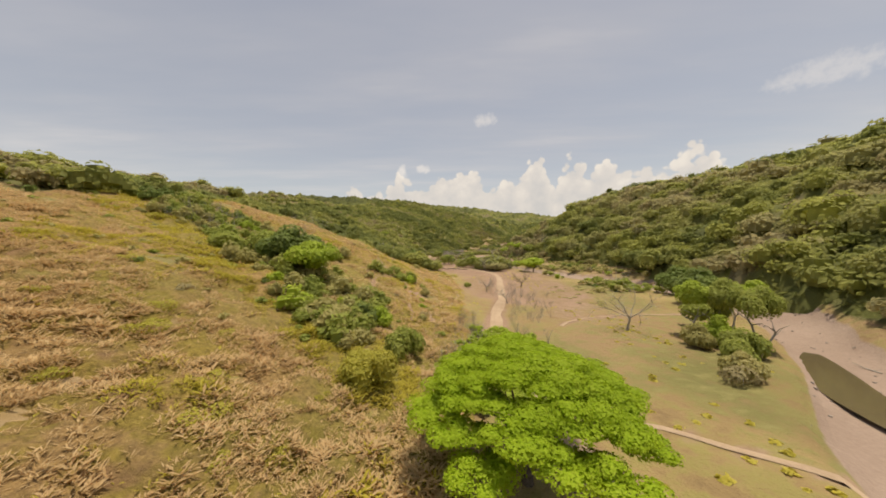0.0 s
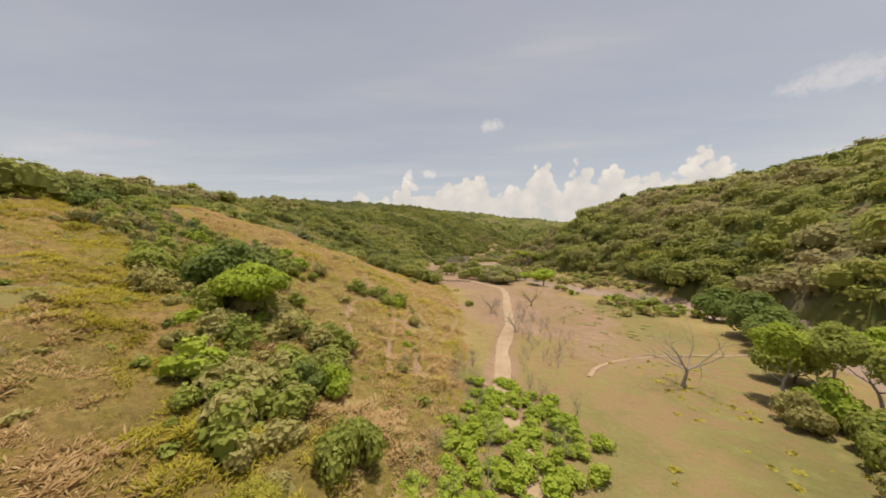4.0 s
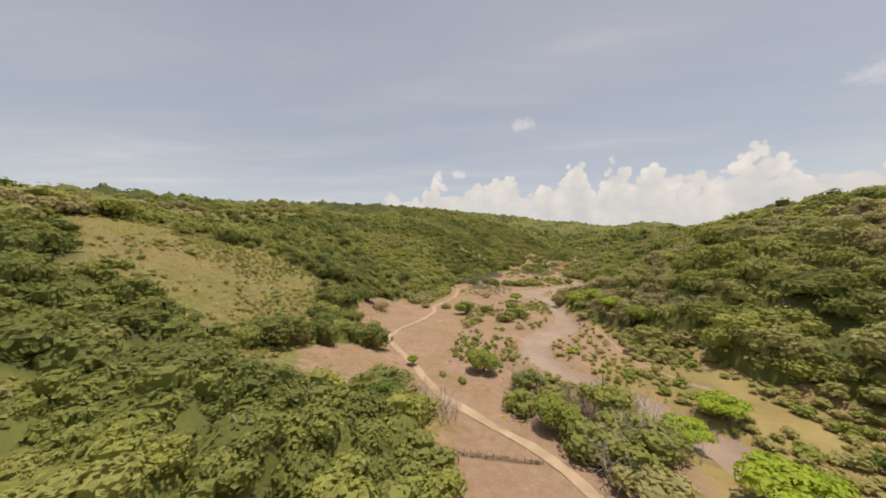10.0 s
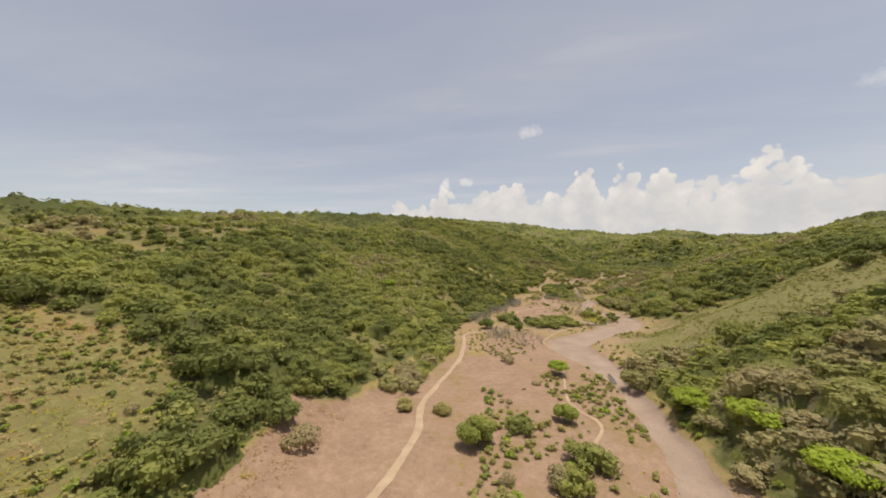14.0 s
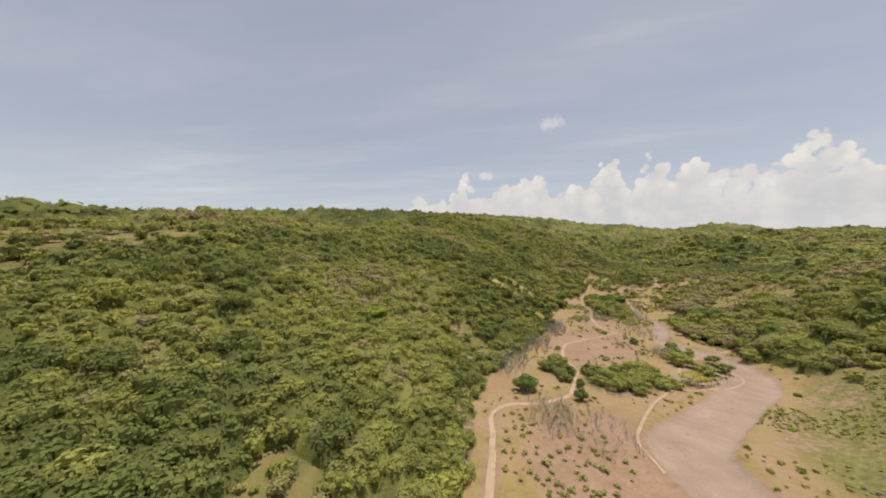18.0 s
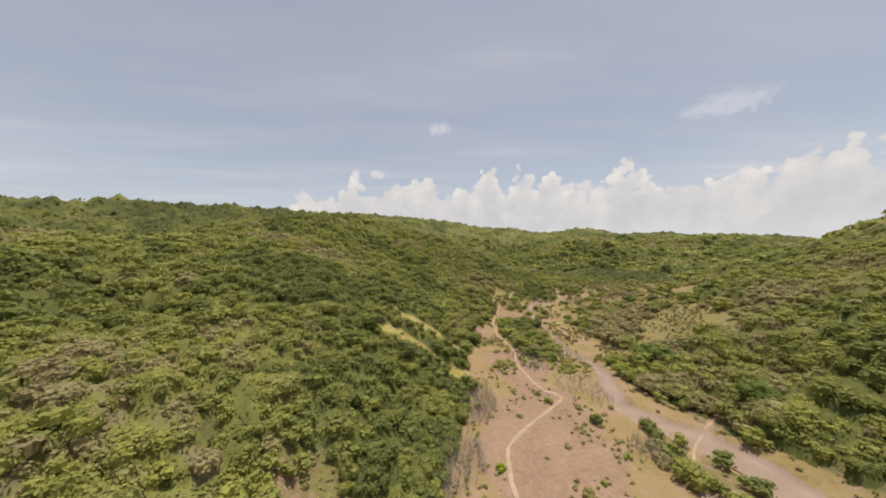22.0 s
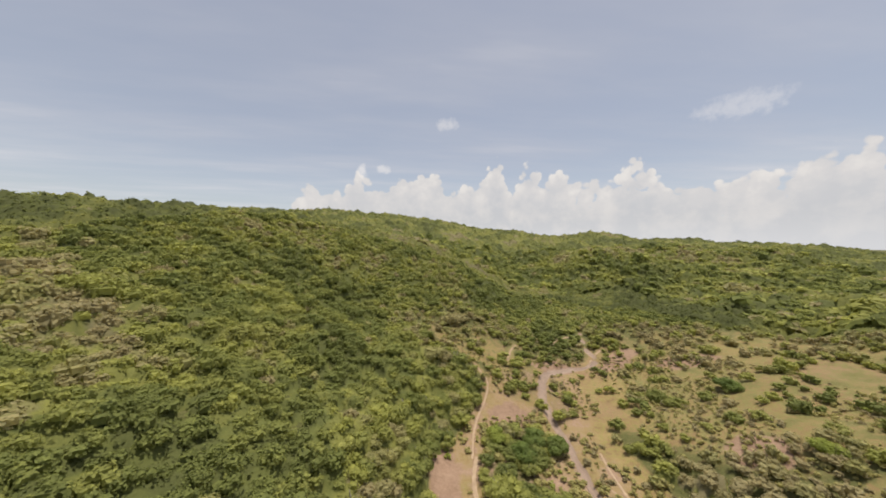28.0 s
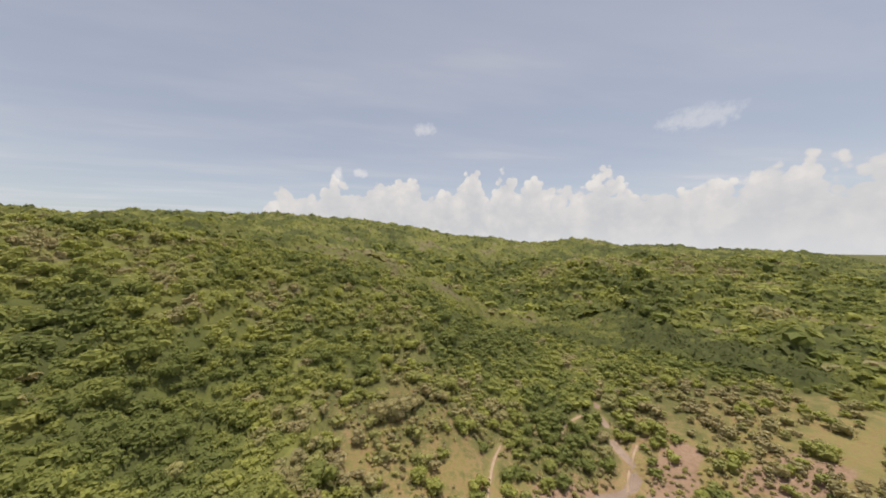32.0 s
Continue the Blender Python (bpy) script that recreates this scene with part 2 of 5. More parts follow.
def ground_mat():
    """Dry grass, green grass, bare soil and river sand, mixed by the plan's own zones."""
    m, n, bsdf, out, pos = material("ground")
    p = pos.outputs["Position"]

    def zone(name):
        a = n.tree.nodes.new("ShaderNodeAttribute")
        a.attribute_name = name
        return a.outputs["Fac"]

    big, mid, small, tiny = n.noise(p, 0.018, 4.0), n.noise(p, 0.10, 5.0), n.noise(p, 0.55, 5.0, 0.65), n.noise(p, 3.0, 4.0, 0.7)
    dry = n.ramp(n.math("ADD", n.math("MULTIPLY", mid, 0.55), n.math("MULTIPLY", small, 0.45)),
                 ((0.30, (0.175, 0.115, 0.056)), (0.44, (0.260, 0.180, 0.082)), (0.56, (0.330, 0.238, 0.106)), (0.72, (0.415, 0.312, 0.150))))
    dry = n.mix(n.span(small, 0.42, 0.62, 0.0, 0.75), dry, (0.240, 0.212, 0.066))
    dry = n.mix(n.span(big, 0.5, 0.66, 0.0, 0.45), dry, (0.300, 0.180, 0.120))
    green = n.ramp(small, ((0.3, (0.104, 0.098, 0.034)), (0.5, (0.172, 0.158, 0.054)), (0.7, (0.252, 0.220, 0.086))))
    soil = n.ramp(n.math("ADD", n.math("MULTIPLY", mid, 0.3), n.math("ADD", n.math("MULTIPLY", small, 0.4), n.math("MULTIPLY", tiny, 0.3))),
                  ((0.30, (0.150, 0.092, 0.060)), (0.42, (0.225, 0.143, 0.094)), (0.54, (0.290, 0.190, 0.127)), (0.70, (0.375, 0.262, 0.176))))
    sand = n.ramp(n.math("ADD", n.math("MULTIPLY", mid, 0.6), n.math("MULTIPLY", tiny, 0.4)),
                  ((0.32, (0.225, 0.160, 0.120)), (0.5, (0.290, 0.212, 0.162)), (0.7, (0.360, 0.272, 0.212))))
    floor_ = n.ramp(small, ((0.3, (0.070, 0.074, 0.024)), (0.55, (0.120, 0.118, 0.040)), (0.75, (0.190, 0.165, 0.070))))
    pale = n.ramp(small, ((0.3, (0.225, 0.180, 0.058)), (0.5, (0.340, 0.280, 0.088)), (0.7, (0.440, 0.360, 0.140))))
    wob = n.math("MULTIPLY", n.math("SUBTRACT", n.math("ADD", n.math("MULTIPLY", mid, 0.5), n.math("MULTIPLY", small, 0.5)), 0.5), 1.7)

    def cover(name):
        return n.span(n.math("ADD", zone(name), wob), 0.32, 0.68)

    col = dry
    col = n.mix(cover("green"), col, green)
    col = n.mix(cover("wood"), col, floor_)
    col = n.mix(cover("pale"), col, pale)
    col = n.mix(cover("soil"), col, soil)
    col = n.mix(n.span(n.math("ADD", zone("sand"), n.math("MULTIPLY", wob, 0.35)), 0.4, 0.6), col, sand)
    n.feed(bsdf.inputs["Base Color"], col)
    h = n.math("ADD", n.math("MULTIPLY", small, 1.0), n.math("MULTIPLY", tiny, 0.4))
    h = n.math("MULTIPLY", h, n.math("SUBTRACT", 1.0, n.math("MULTIPLY", n.math("MAXIMUM", zone("soil"), zone("sand"), clamp=True), 0.8)))
    bumped(n, bsdf, h, 0.9, 0.55)
    return m


def track_mat(name, a, b, c):
    m, n, bsdf, out, pos = material(name)
    p = pos.outputs["Position"]
    f = n.math("ADD", n.math("MULTIPLY", n.noise(p, 0.35, 5.0), 0.6), n.math("MULTIPLY", n.noise(p, 5.0, 4.0, 0.7), 0.4))
    n.feed(bsdf.inputs["Base Color"], n.ramp(f, ((0.33, a), (0.5, b), (0.68, c))))
    bumped(n, bsdf, n.noise(p, 4.0, 5.0, 0.7), 0.4, 0.08)
    return m


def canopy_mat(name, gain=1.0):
    """Closed forest: each tree has its own tint, leaves flicker lighter and darker; a higher gain paints crowns
    brighter to offset their own shade.
    """
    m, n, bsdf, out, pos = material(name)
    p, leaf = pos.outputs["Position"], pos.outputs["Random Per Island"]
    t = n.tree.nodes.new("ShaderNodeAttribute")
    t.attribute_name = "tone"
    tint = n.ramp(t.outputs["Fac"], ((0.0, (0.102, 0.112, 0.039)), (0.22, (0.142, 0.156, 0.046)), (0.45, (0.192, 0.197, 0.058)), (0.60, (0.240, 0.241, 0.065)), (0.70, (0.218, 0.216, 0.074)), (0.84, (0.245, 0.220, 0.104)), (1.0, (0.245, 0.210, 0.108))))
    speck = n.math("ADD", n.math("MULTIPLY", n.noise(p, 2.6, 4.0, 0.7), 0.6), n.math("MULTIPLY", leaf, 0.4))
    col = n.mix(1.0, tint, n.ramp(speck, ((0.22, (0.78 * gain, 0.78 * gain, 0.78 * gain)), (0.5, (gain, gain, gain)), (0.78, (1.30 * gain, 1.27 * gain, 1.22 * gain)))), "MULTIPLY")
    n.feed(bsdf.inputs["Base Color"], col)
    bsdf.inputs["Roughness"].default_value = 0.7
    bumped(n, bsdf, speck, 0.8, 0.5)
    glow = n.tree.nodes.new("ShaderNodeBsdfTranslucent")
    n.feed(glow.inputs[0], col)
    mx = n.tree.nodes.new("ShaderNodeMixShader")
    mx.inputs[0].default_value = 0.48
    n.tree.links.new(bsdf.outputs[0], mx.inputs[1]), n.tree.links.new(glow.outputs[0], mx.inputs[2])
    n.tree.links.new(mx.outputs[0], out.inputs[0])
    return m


# same tints twice: crown copy brightened for light lost inside it, skin kept darker
CANOPY, CANOPY_LIT = canopy_mat("canopy", 1.32), canopy_mat("canopy_lit", 1.74)
GROUND = ground_mat()
TRACK = track_mat("track_dust", (0.30, 0.212, 0.135), (0.375, 0.272, 0.178), (0.45, 0.338, 0.232))
WORN = track_mat("trodden_earth", (0.25, 0.168, 0.102), (0.325, 0.230, 0.145), (0.40, 0.295, 0.195))
WATER, n_, b_, o_, p_ = material("pond_water")
b_.inputs["Base Color"].default_value = (0.11, 0.085, 0.045, 1)
b_.inputs["Roughness"].default_value, b_.inputs["Specular IOR Level"].default_value = 0.08, 0.5
bumped(n_, b_, n_.noise(p_.outputs["Position"], 3.0, 3.0), 0.15, 0.03)
STONE = track_mat("stone", (0.16, 0.13, 0.11), (0.26, 0.22, 0.19), (0.36, 0.32, 0.28))
TUFT = foliage("dry_tuft", (0.38, 0.265, 0.135), (0.52, 0.372, 0.192), (0.64, 0.480, 0.262), 0.4)
MAT_GRASS, n_, b_, o_, p_ = material("matted_grass")
q_ = p_.outputs["Position"]
w_ = n_.math("ADD", n_.math("MULTIPLY", n_.noise(q_, 0.16, 4.0), 0.5), n_.math("MULTIPLY", n_.noise(q_, 0.75, 4.0), 0.5))
c_ = n_.ramp(n_.noise(q_, 2.4, 5.0, 0.75), ((0.30, (0.175, 0.108, 0.046)), (0.43, (0.275, 0.172, 0.074)), (0.56, (0.395, 0.252, 0.101)), (0.72, (0.514, 0.338, 0.143))))
c_ = n_.mix(n_.span(w_, 0.43, 0.56, 0.0, 0.85), c_, n_.ramp(n_.noise(q_, 3.1, 4.0, 0.7), ((0.32, (0.127, 0.095, 0.020)), (0.5, (0.269, 0.202, 0.042)), (0.7, (0.401, 0.303, 0.067)))))
c_ = n_.mix(n_.span(n_.noise(q_, 0.28, 3.0), 0.56, 0.68, 0.0, 0.6), c_, (0.258, 0.147, 0.083))
c_ = n_.mix(n_.span(n_.noise(q_, 0.045, 3.0), 0.44, 0.60, 0.0, 0.65), c_, n_.ramp(n_.noise(q_, 2.0, 4.0, 0.7), ((0.32, (0.112, 0.099, 0.026)), (0.5, (0.230, 0.200, 0.045)), (0.7, (0.347, 0.299, 0.070)))))
n_.feed(b_.inputs["Base Color"], c_)
bumped(n_, b_, n_.noise(q_, 5.0, 5.0, 0.75), 1.0, 0.3)
TUFT_GREEN = foliage("green_tuft", (0.29, 0.250, 0.036), (0.44, 0.375, 0.058), (0.58, 0.490, 0.10), 0.42)

# ---- the lie of the land: a valley, station by station ----
OFF = np.array([0, 12, 30, 60, 100, 150, 220, 350, 900.0])
STATIONS = []


def station(y, left_foot, right_foot, left, right):
    """At y: the foot of the slope on each side (x, height), then the heights at 12, 30, 60, 100, 150, 220 and 350 m beyond it."""
    STATIONS.append((y, left_foot[0], right_foot[0], (left_foot[1], *left, left[-1] + 8), (right_foot[1], *right, 0.5 * right[-1] + 44)))


station(-120, (5, 9.2), (45, 9.1), (10, 13, 21, 32, 42, 50, 60), (10, 12, 17, 26, 38, 50, 66))
station(-40, (1, 8.6), (45, 8.6), (11, 15, 25, 38, 48, 54, 64), (10, 15, 25, 37, 49, 62, 76))
station(0, (0, 8.6), (45, 8.7), (12, 18, 28, 39, 48, 56, 66), (12, 19, 31, 44, 55, 66, 80))
station(30, (1, 8.1), (48, 8.2), (12, 19, 28, 39, 48, 56, 67), (13, 22, 37, 50, 61, 71, 82))
station(60, (2, 7.6), (55, 7.6), (12, 18, 29, 40, 48, 57, 68), (13, 25, 42, 55, 66, 75, 85))
station(85, (2, 7.6), (61, 7.4), (13, 23, 33, 39, 48, 57, 69), (13, 25, 44, 57, 67, 76, 86))
station(110, (0, 7.8), (66, 7.4), (11, 18, 26, 36, 48, 58, 70), (13, 26, 45, 58, 68, 78, 88))
station(140, (-7, 9.4), (66, 8.0), (13, 18, 25, 36, 50, 60, 72), (14, 26, 43, 57, 68, 78, 88))
station(170, (-22, 9.2), (61, 8.6), (12, 17, 28, 44, 55, 64, 74), (16, 29, 42, 55, 67, 77, 88))
station(200, (-45, 9.6), (50, 8.4), (14, 24, 37, 51, 59, 66, 76), (17, 30, 44, 55, 65, 75, 88))
station(240, (-45, 9.0), (38, 8.0), (15, 23, 34, 47, 58, 66, 77), (18, 31, 46, 56, 63, 72, 87))
station(290, (-45, 6.4), (37, 5.4), (12, 19, 29, 43, 57, 70, 80), (10, 20, 36, 50, 61, 70, 86))
station(340, (-38, 6.6), (60, 6.0), (12, 21, 36, 51, 61, 76, 84), (10, 18, 34, 51, 63, 74, 90))
station(390, (-35, 5.2), (95, 5.0), (11, 20, 34, 53, 71, 83, 89), (11, 19, 34, 52, 66, 79, 97))
station(440, (-15, 4.6), (100, 5.0), (12, 24, 39, 48, 65, 86, 93), (12, 21, 36, 51, 65, 81, 103))
station(490, (0, 5.0), (102, 6.6), (17, 35, 51, 64, 71, 82, 95), (15, 24, 36, 50, 64, 83, 106))
station(540, (15, 5.6), (110, 7.0), (17, 34, 55, 71, 79, 84, 97), (13, 23, 34, 47, 60, 82, 108))
station(600, (38, 9.5), (110, 7.6), (19, 33, 47, 66, 83, 91, 101), (11, 16, 23, 30, 39, 56, 95))
station(660, (76, 22.0), (130, 13.0), (27, 33, 42, 55, 76, 96, 107), (15, 17, 20, 24, 28, 40, 72))
station(720, (104, 29.0), (180, 25.0), (35, 41, 49, 63, 88, 111, 124), (26, 27, 28, 30, 33, 40, 58))
station(800, (130, 35.0), (240, 27.0), (44, 56, 70, 87, 101, 117, 131), (28, 29, 30, 32, 36, 41, 50))
station(900, (160, 33.0), (300, 33.0), (40, 51, 68, 84, 101, 117, 132), (33, 36, 40, 43, 45, 48, 56))
station(1050, (220, 44.0), (380, 44.0), (48, 54, 64, 77, 94, 114, 136), (47, 50, 53, 55, 56, 58, 66))
station(1250, (220, 112.0), (380, 92.0), (115, 118, 123, 129, 136, 146, 160), (92, 92, 92, 92, 92, 93, 96))
station(1500, (220, 148.0), (380, 136.0), (151, 154, 160, 166, 172, 180, 190), (136, 135, 134, 132, 130, 127, 120))
station(1900, (220, 134.0), (380, 124.0), (138, 141, 146, 150, 155, 164, 174), (124, 124, 122, 120, 118, 114, 108))

S_Y = np.array([s[0] for s in STATIONS], float)
S_XL, S_XR = np.array([s[1] for s in STATIONS], float), np.array([s[2] for s in STATIONS], float)
S_L, S_R = np.array([s[3] for s in STATIONS], float), np.array([s[4] for s in STATIONS], float)


def lattice(ix, iy):
    """A steady pseudo-random value in 0..1 for whole numbers."""
    h = (ix.astype(np.int64) * 374761393 + iy.astype(np.int64) * 668265263) & 0xFFFFFFFF
    h = ((h ^ (h >> 13)) * 1274126177) & 0xFFFFFFFF
    return ((h ^ (h >> 16)) & 0xFFFF) / 65535.0


def vnoise(x, y, size, seed=0):
    """Smooth value noise in -1..1 with bumps about size metres across."""
    u, v = x / size + 37.3 * seed, y / size - 11.7 * seed
    iu, iv = np.floor(u), np.floor(v)
    fu, fv = u - iu, v - iv
    fu, fv = fu * fu * (3 - 2 * fu), fv * fv * (3 - 2 * fv)
    a = lattice(iu, iv) * (1 - fu) + lattice(iu + 1, iv) * fu
    b = lattice(iu, iv + 1) * (1 - fu) + lattice(iu + 1, iv + 1) * fu
    return 2 * (a * (1 - fv) + b * fv) - 1


def smooth(t):
    t = np.clip(t, 0, 1)
    return t * t * (3 - 2 * t)


def across(table, k, off):
    i = np.clip(np.searchsorted(OFF, off, side="right") - 1, 0, len(OFF) - 2)
    f = np.clip((off - OFF[i]) / (OFF[i + 1] - OFF[i]), 0, 1)
    return table[k, i] * (1 - f) + table[k, i + 1] * f


def shape(x, y):
    y = np.clip(y, S_Y[0], S_Y[-1])
    k = np.clip(np.searchsorted(S_Y, y, side="right") - 1, 0, len(S_Y) - 2)
    t = (y - S_Y[k]) / (S_Y[k + 1] - S_Y[k])
    ts = 0.5 * t + 0.5 * smooth(t)
    xl, xr = S_XL[k] * (1 - ts) + S_XL[k + 1] * ts, S_XR[k] * (1 - ts) + S_XR[k + 1] * ts
    ol, orr = np.maximum(xl - x, 0), np.maximum(x - xr, 0)
    left = across(S_L, k, ol) * (1 - ts) + across(S_L, k + 1, ol) * ts
    right = across(S_R, k, orr) * (1 - ts) + across(S_R, k + 1, orr) * ts
    f = np.clip((x - xl) / (xr - xl), 0, 1)
    return np.where(x < xl, left, np.where(x > xr, right, left * (1 - f) + right * f)), ol + orr


RIVER = [(20, -60, 7), (22, -10, 8), (26, 8, 8), (32, 19, 7), (38, 28, 5), (46, 39, 4.2), (55, 53, 4.4), (61, 70, 5.5), (63, 95, 6), (58, 113, 7), (46, 126, 7), (37, 145, 5), (29, 163, 4),
         (17, 177, 4), (12, 192, 4.5), (16, 208, 5), (26, 222, 6), (32, 240, 4), (34, 255, 4), (36, 275, 3.5), (38, 293, 4), (36, 312, 7), (29, 332, 10),
         (31, 347, 10), (45, 362, 8), (65, 384, 8), (80, 400, 8), (88, 418, 7.5), (85, 436, 8), (76, 450, 6), (71, 464, 5)]
BROOK = [(71, 464, 4.5), (76, 480, 4.5), (86, 505, 4), (82, 535, 3), (88, 565, 2), (92, 595, 2), (94, 625, 2.2), (98, 640, 2.6), (107, 655, 2.6), (128, 665, 2.4), (149, 670, 2), (154, 686, 1.6), (158, 703, 1.3), (164, 718, 1.0)]
ROAD = [(6, -40), (9, -5), (8, 15), (6, 40), (8, 60), (12, 78), (14, 96), (16, 110), (16.5, 122), (13, 132), (7, 141), (-2.5, 149.5), (-11.5, 157.5), (-20, 171), (-29, 184),
        (-35.5, 196), (-34, 210), (-30, 226), (-28.5, 244), (-31, 260), (-28, 286), (-25, 308), (-25.5, 330), (-26.5, 348), (-21, 357), (-8, 362), (2, 371)]
FOOTPATH = [(2, 371), (6, 386), (9, 400), (6, 418), (8, 434), (15, 448), (44, 471), (46, 478), (41, 487), (41, 517), (47, 545), (45, 575), (49, 592)]
SIDE_PATHS = [
    [(17, 50), (20, 54), (26, 57), (42, 59), (56, 61)],
    [(50, 168), (45, 172), (41, 179), (37.5, 189), (39, 207), (40, 226)],
    [(47, 141), (50, 131), (59, 123), (66, 112)],
    [(18, 330), (16, 342), (20, 352), (31, 371), (45, 387), (54, 388), (76, 402), (82, 412), (80, 424)],
    [(53, 403), (60, 416), (74, 432), (86, 441), (103, 450)],
    [(96, 572), (105, 552), (111, 534), (113, 508), (107, 490)],
    [(99, 560), (101, 578), (104, 592)],
    [(84, 663), (86, 668), (92, 680), (98, 688)],
    [(131, 694), (133, 697.5), (142, 703), (150, 706)],
    [(143, 668), (150, 675), (163, 686)],
    [(18, 300), (14, 272), (19, 258), (14, 246)],
    [(47, 591), (50, 604), (54, 615), (61, 628), (65, 640), (60, 650)],
    [(12, 23), (14.5, 22), (17, 20), (20, 18), (24, 15)],
]


def curve_points(points, step=1.5):
    """Evenly spaced points of a smooth curve through the given ones."""
    p = np.array(points, float)
    p = np.vstack([2 * p[0] - p[1], p, 2 * p[-1] - p[-2]])
    out = []
    for a, b, c, d in zip(p, p[1:], p[2:], p[3:]):
        n = max(2, int(np.linalg.norm(c[:2] - b[:2]) / step))
        for t in np.arange(n) / n:
            out.append(0.5 * (2 * b + (c - a) * t + (2 * a - 5 * b + 4 * c - d) * t * t + (3 * b - a - 3 * c + d) * t**3))
    return np.array(out + [p[-2]])


def near_curve(x, y, points, width=None):
    """The distance to a curve, less its own half width where it has one."""
    c = curve_points(points, 4.0)
    best = np.full(x.shape, 1e9)
    lo, hi = c[:, :2].min(0) - 40, c[:, :2].max(0) + 40
    inside = (x > lo[0]) & (x < hi[0]) & (y > lo[1]) & (y < hi[1])
    xs, ys = x[inside], y[inside]
    b = np.full(xs.shape, 1e9)
    for i in range(len(c) - 1):
        (ax, ay), (bx, by) = c[i, :2], c[i + 1, :2]
        ll = (bx - ax) ** 2 + (by - ay) ** 2 + 1e-9
        t = np.clip(((xs - ax) * (bx - ax) + (ys - ay) * (by - ay)) / ll, 0, 1)
        d = np.hypot(xs - ax - t * (bx - ax), ys - ay - t * (by - ay))
        if c.shape[1] > 2:
            d = d - (c[i, 2] * (1 - t) + c[i + 1, 2] * t)
        b = np.minimum(b, d)
    best[inside] = b
    return best


# separate hills beyond the valley's bend: place, half-widths, turn and rise
HILLS = [(368, 1010, 95, 120, 20, 48), (560, 1080, 120, 90, -15, 34), (225, 930, 60, 110, 35, -12), (120, 960, 90, 60, 10, 14), (740, 1000, 130, 80, 10, 26), (470, 880, 90, 60, 0, 10), (330, 1330, 130, 90, 0, 16), (640, 1420, 150, 80, 15, 18)]


def spurs(x, y, size, seed):
    """Ridges with creases between them, -1..1."""
    return 0.65 - 2 * np.abs(vnoise(x + 0.3 * size * vnoise(x, y, 1.7 * size, seed + 40), y, size, seed))


def height(x, y, detail=True):
    """The ground's height; works on whole arrays."""
    x, y = np.asarray(x, float), np.asarray(y, float)
    shp = x.shape
    x, y = x.ravel(), y.ravel()
    h, off = shape(x, y)
    for ax, ay in ((5, 0), (-5, 0), (0, 7), (0, -7)):
        h = h + shape(x + ax, y + ay)[0]
    h = h / 5
    s = smooth(off / 50)
    far = smooth((y - 900) / 400)
    h = h + s * (2.4 * vnoise(x, y, 46, 1) + 1.1 * vnoise(x, y, 21, 2)) + (0.25 + 0.5 * s) * vnoise(x, y, 8, 3) + far * 14 * vnoise(x, y, 170, 4)
    s2 = smooth((off - 25) / 70)
    h = h + s2 * (2.6 * spurs(x, y, 58, 31) + (1.6 + 7.0 * far) * spurs(x, y, 120, 32))
    for cx, cy, rx, ry, turn, rise in HILLS:
        c, sn = math.cos(radians(turn)), math.sin(radians(turn))
        u, v = ((x - cx) * c + (y - cy) * sn) / rx, (-(x - cx) * sn + (y - cy) * c) / ry
        h = h + rise * np.exp(-(u * u + v * v) * 1.2)
    if detail:
        h = h + (0.06 + 0.14 * s) * vnoise(x, y, 2.7, 5)
    r = np.minimum(near_curve(x, y, RIVER), near_curve(x, y, BROOK))
    h = h - 1.5 * smooth((1.2 - r) / 2.6)
    away = np.maximum(np.maximum(-700 - x, x - 1300), np.maximum(y - 1900, -250 - y))
    h = np.where(away > 0, h + (np.maximum(96, 0.55 * h) - h) * smooth(away / 900), h)
    return h.reshape(shp)


def at(x, y):
    return float(height(np.array([x]), np.array([y]))[0])


# ---- zones of the plan ----
def blob(x, y, cx, cy, rx, ry, turn=0.0, soft=0.5):
    """1 inside a turned oval, falling to 0 at its wobbling rim."""
    c, s = math.cos(radians(turn)), math.sin(radians(turn))
    u, v = ((x - cx) * c + (y - cy) * s) / rx, (-(x - cx) * s + (y - cy) * c) / ry
    r = np.sqrt(u * u + v * v) + 0.22 * vnoise(x, y, 0.45 * min(rx, ry), 7)
    return smooth((1 + soft / 2 - r) / soft)


def most(*fields):
    out = fields[0]
    for f in fields[1:]:
        out = np.maximum(out, f)
    return out


def strip(x, y, points, half, soft=2.0):
    return smooth((half + soft / 2 - near_curve(x, y, points)) / soft)


def side_of(x, y):
    y2 = np.clip(y, S_Y[0], S_Y[-1])
    return np.interp(y2, S_Y, S_XL) - x, x - np.interp(y2, S_Y, S_XR)


GULLY = [(-10, 33), (-16, 40), (-26, 48), (-42, 58), (-62, 66)]
BAND = [(-7, 25), (-12, 29), (-20, 35), (-31, 41), (-46, 49), (-66, 57)]     # damper flank of the gully, yellow-green
STRIP_A = [(-36, 516), (-20, 522), (-4, 528), (16, 534)]
STRIP_B = [(-36, 488), (-20, 495), (-4, 501), (12, 508)]


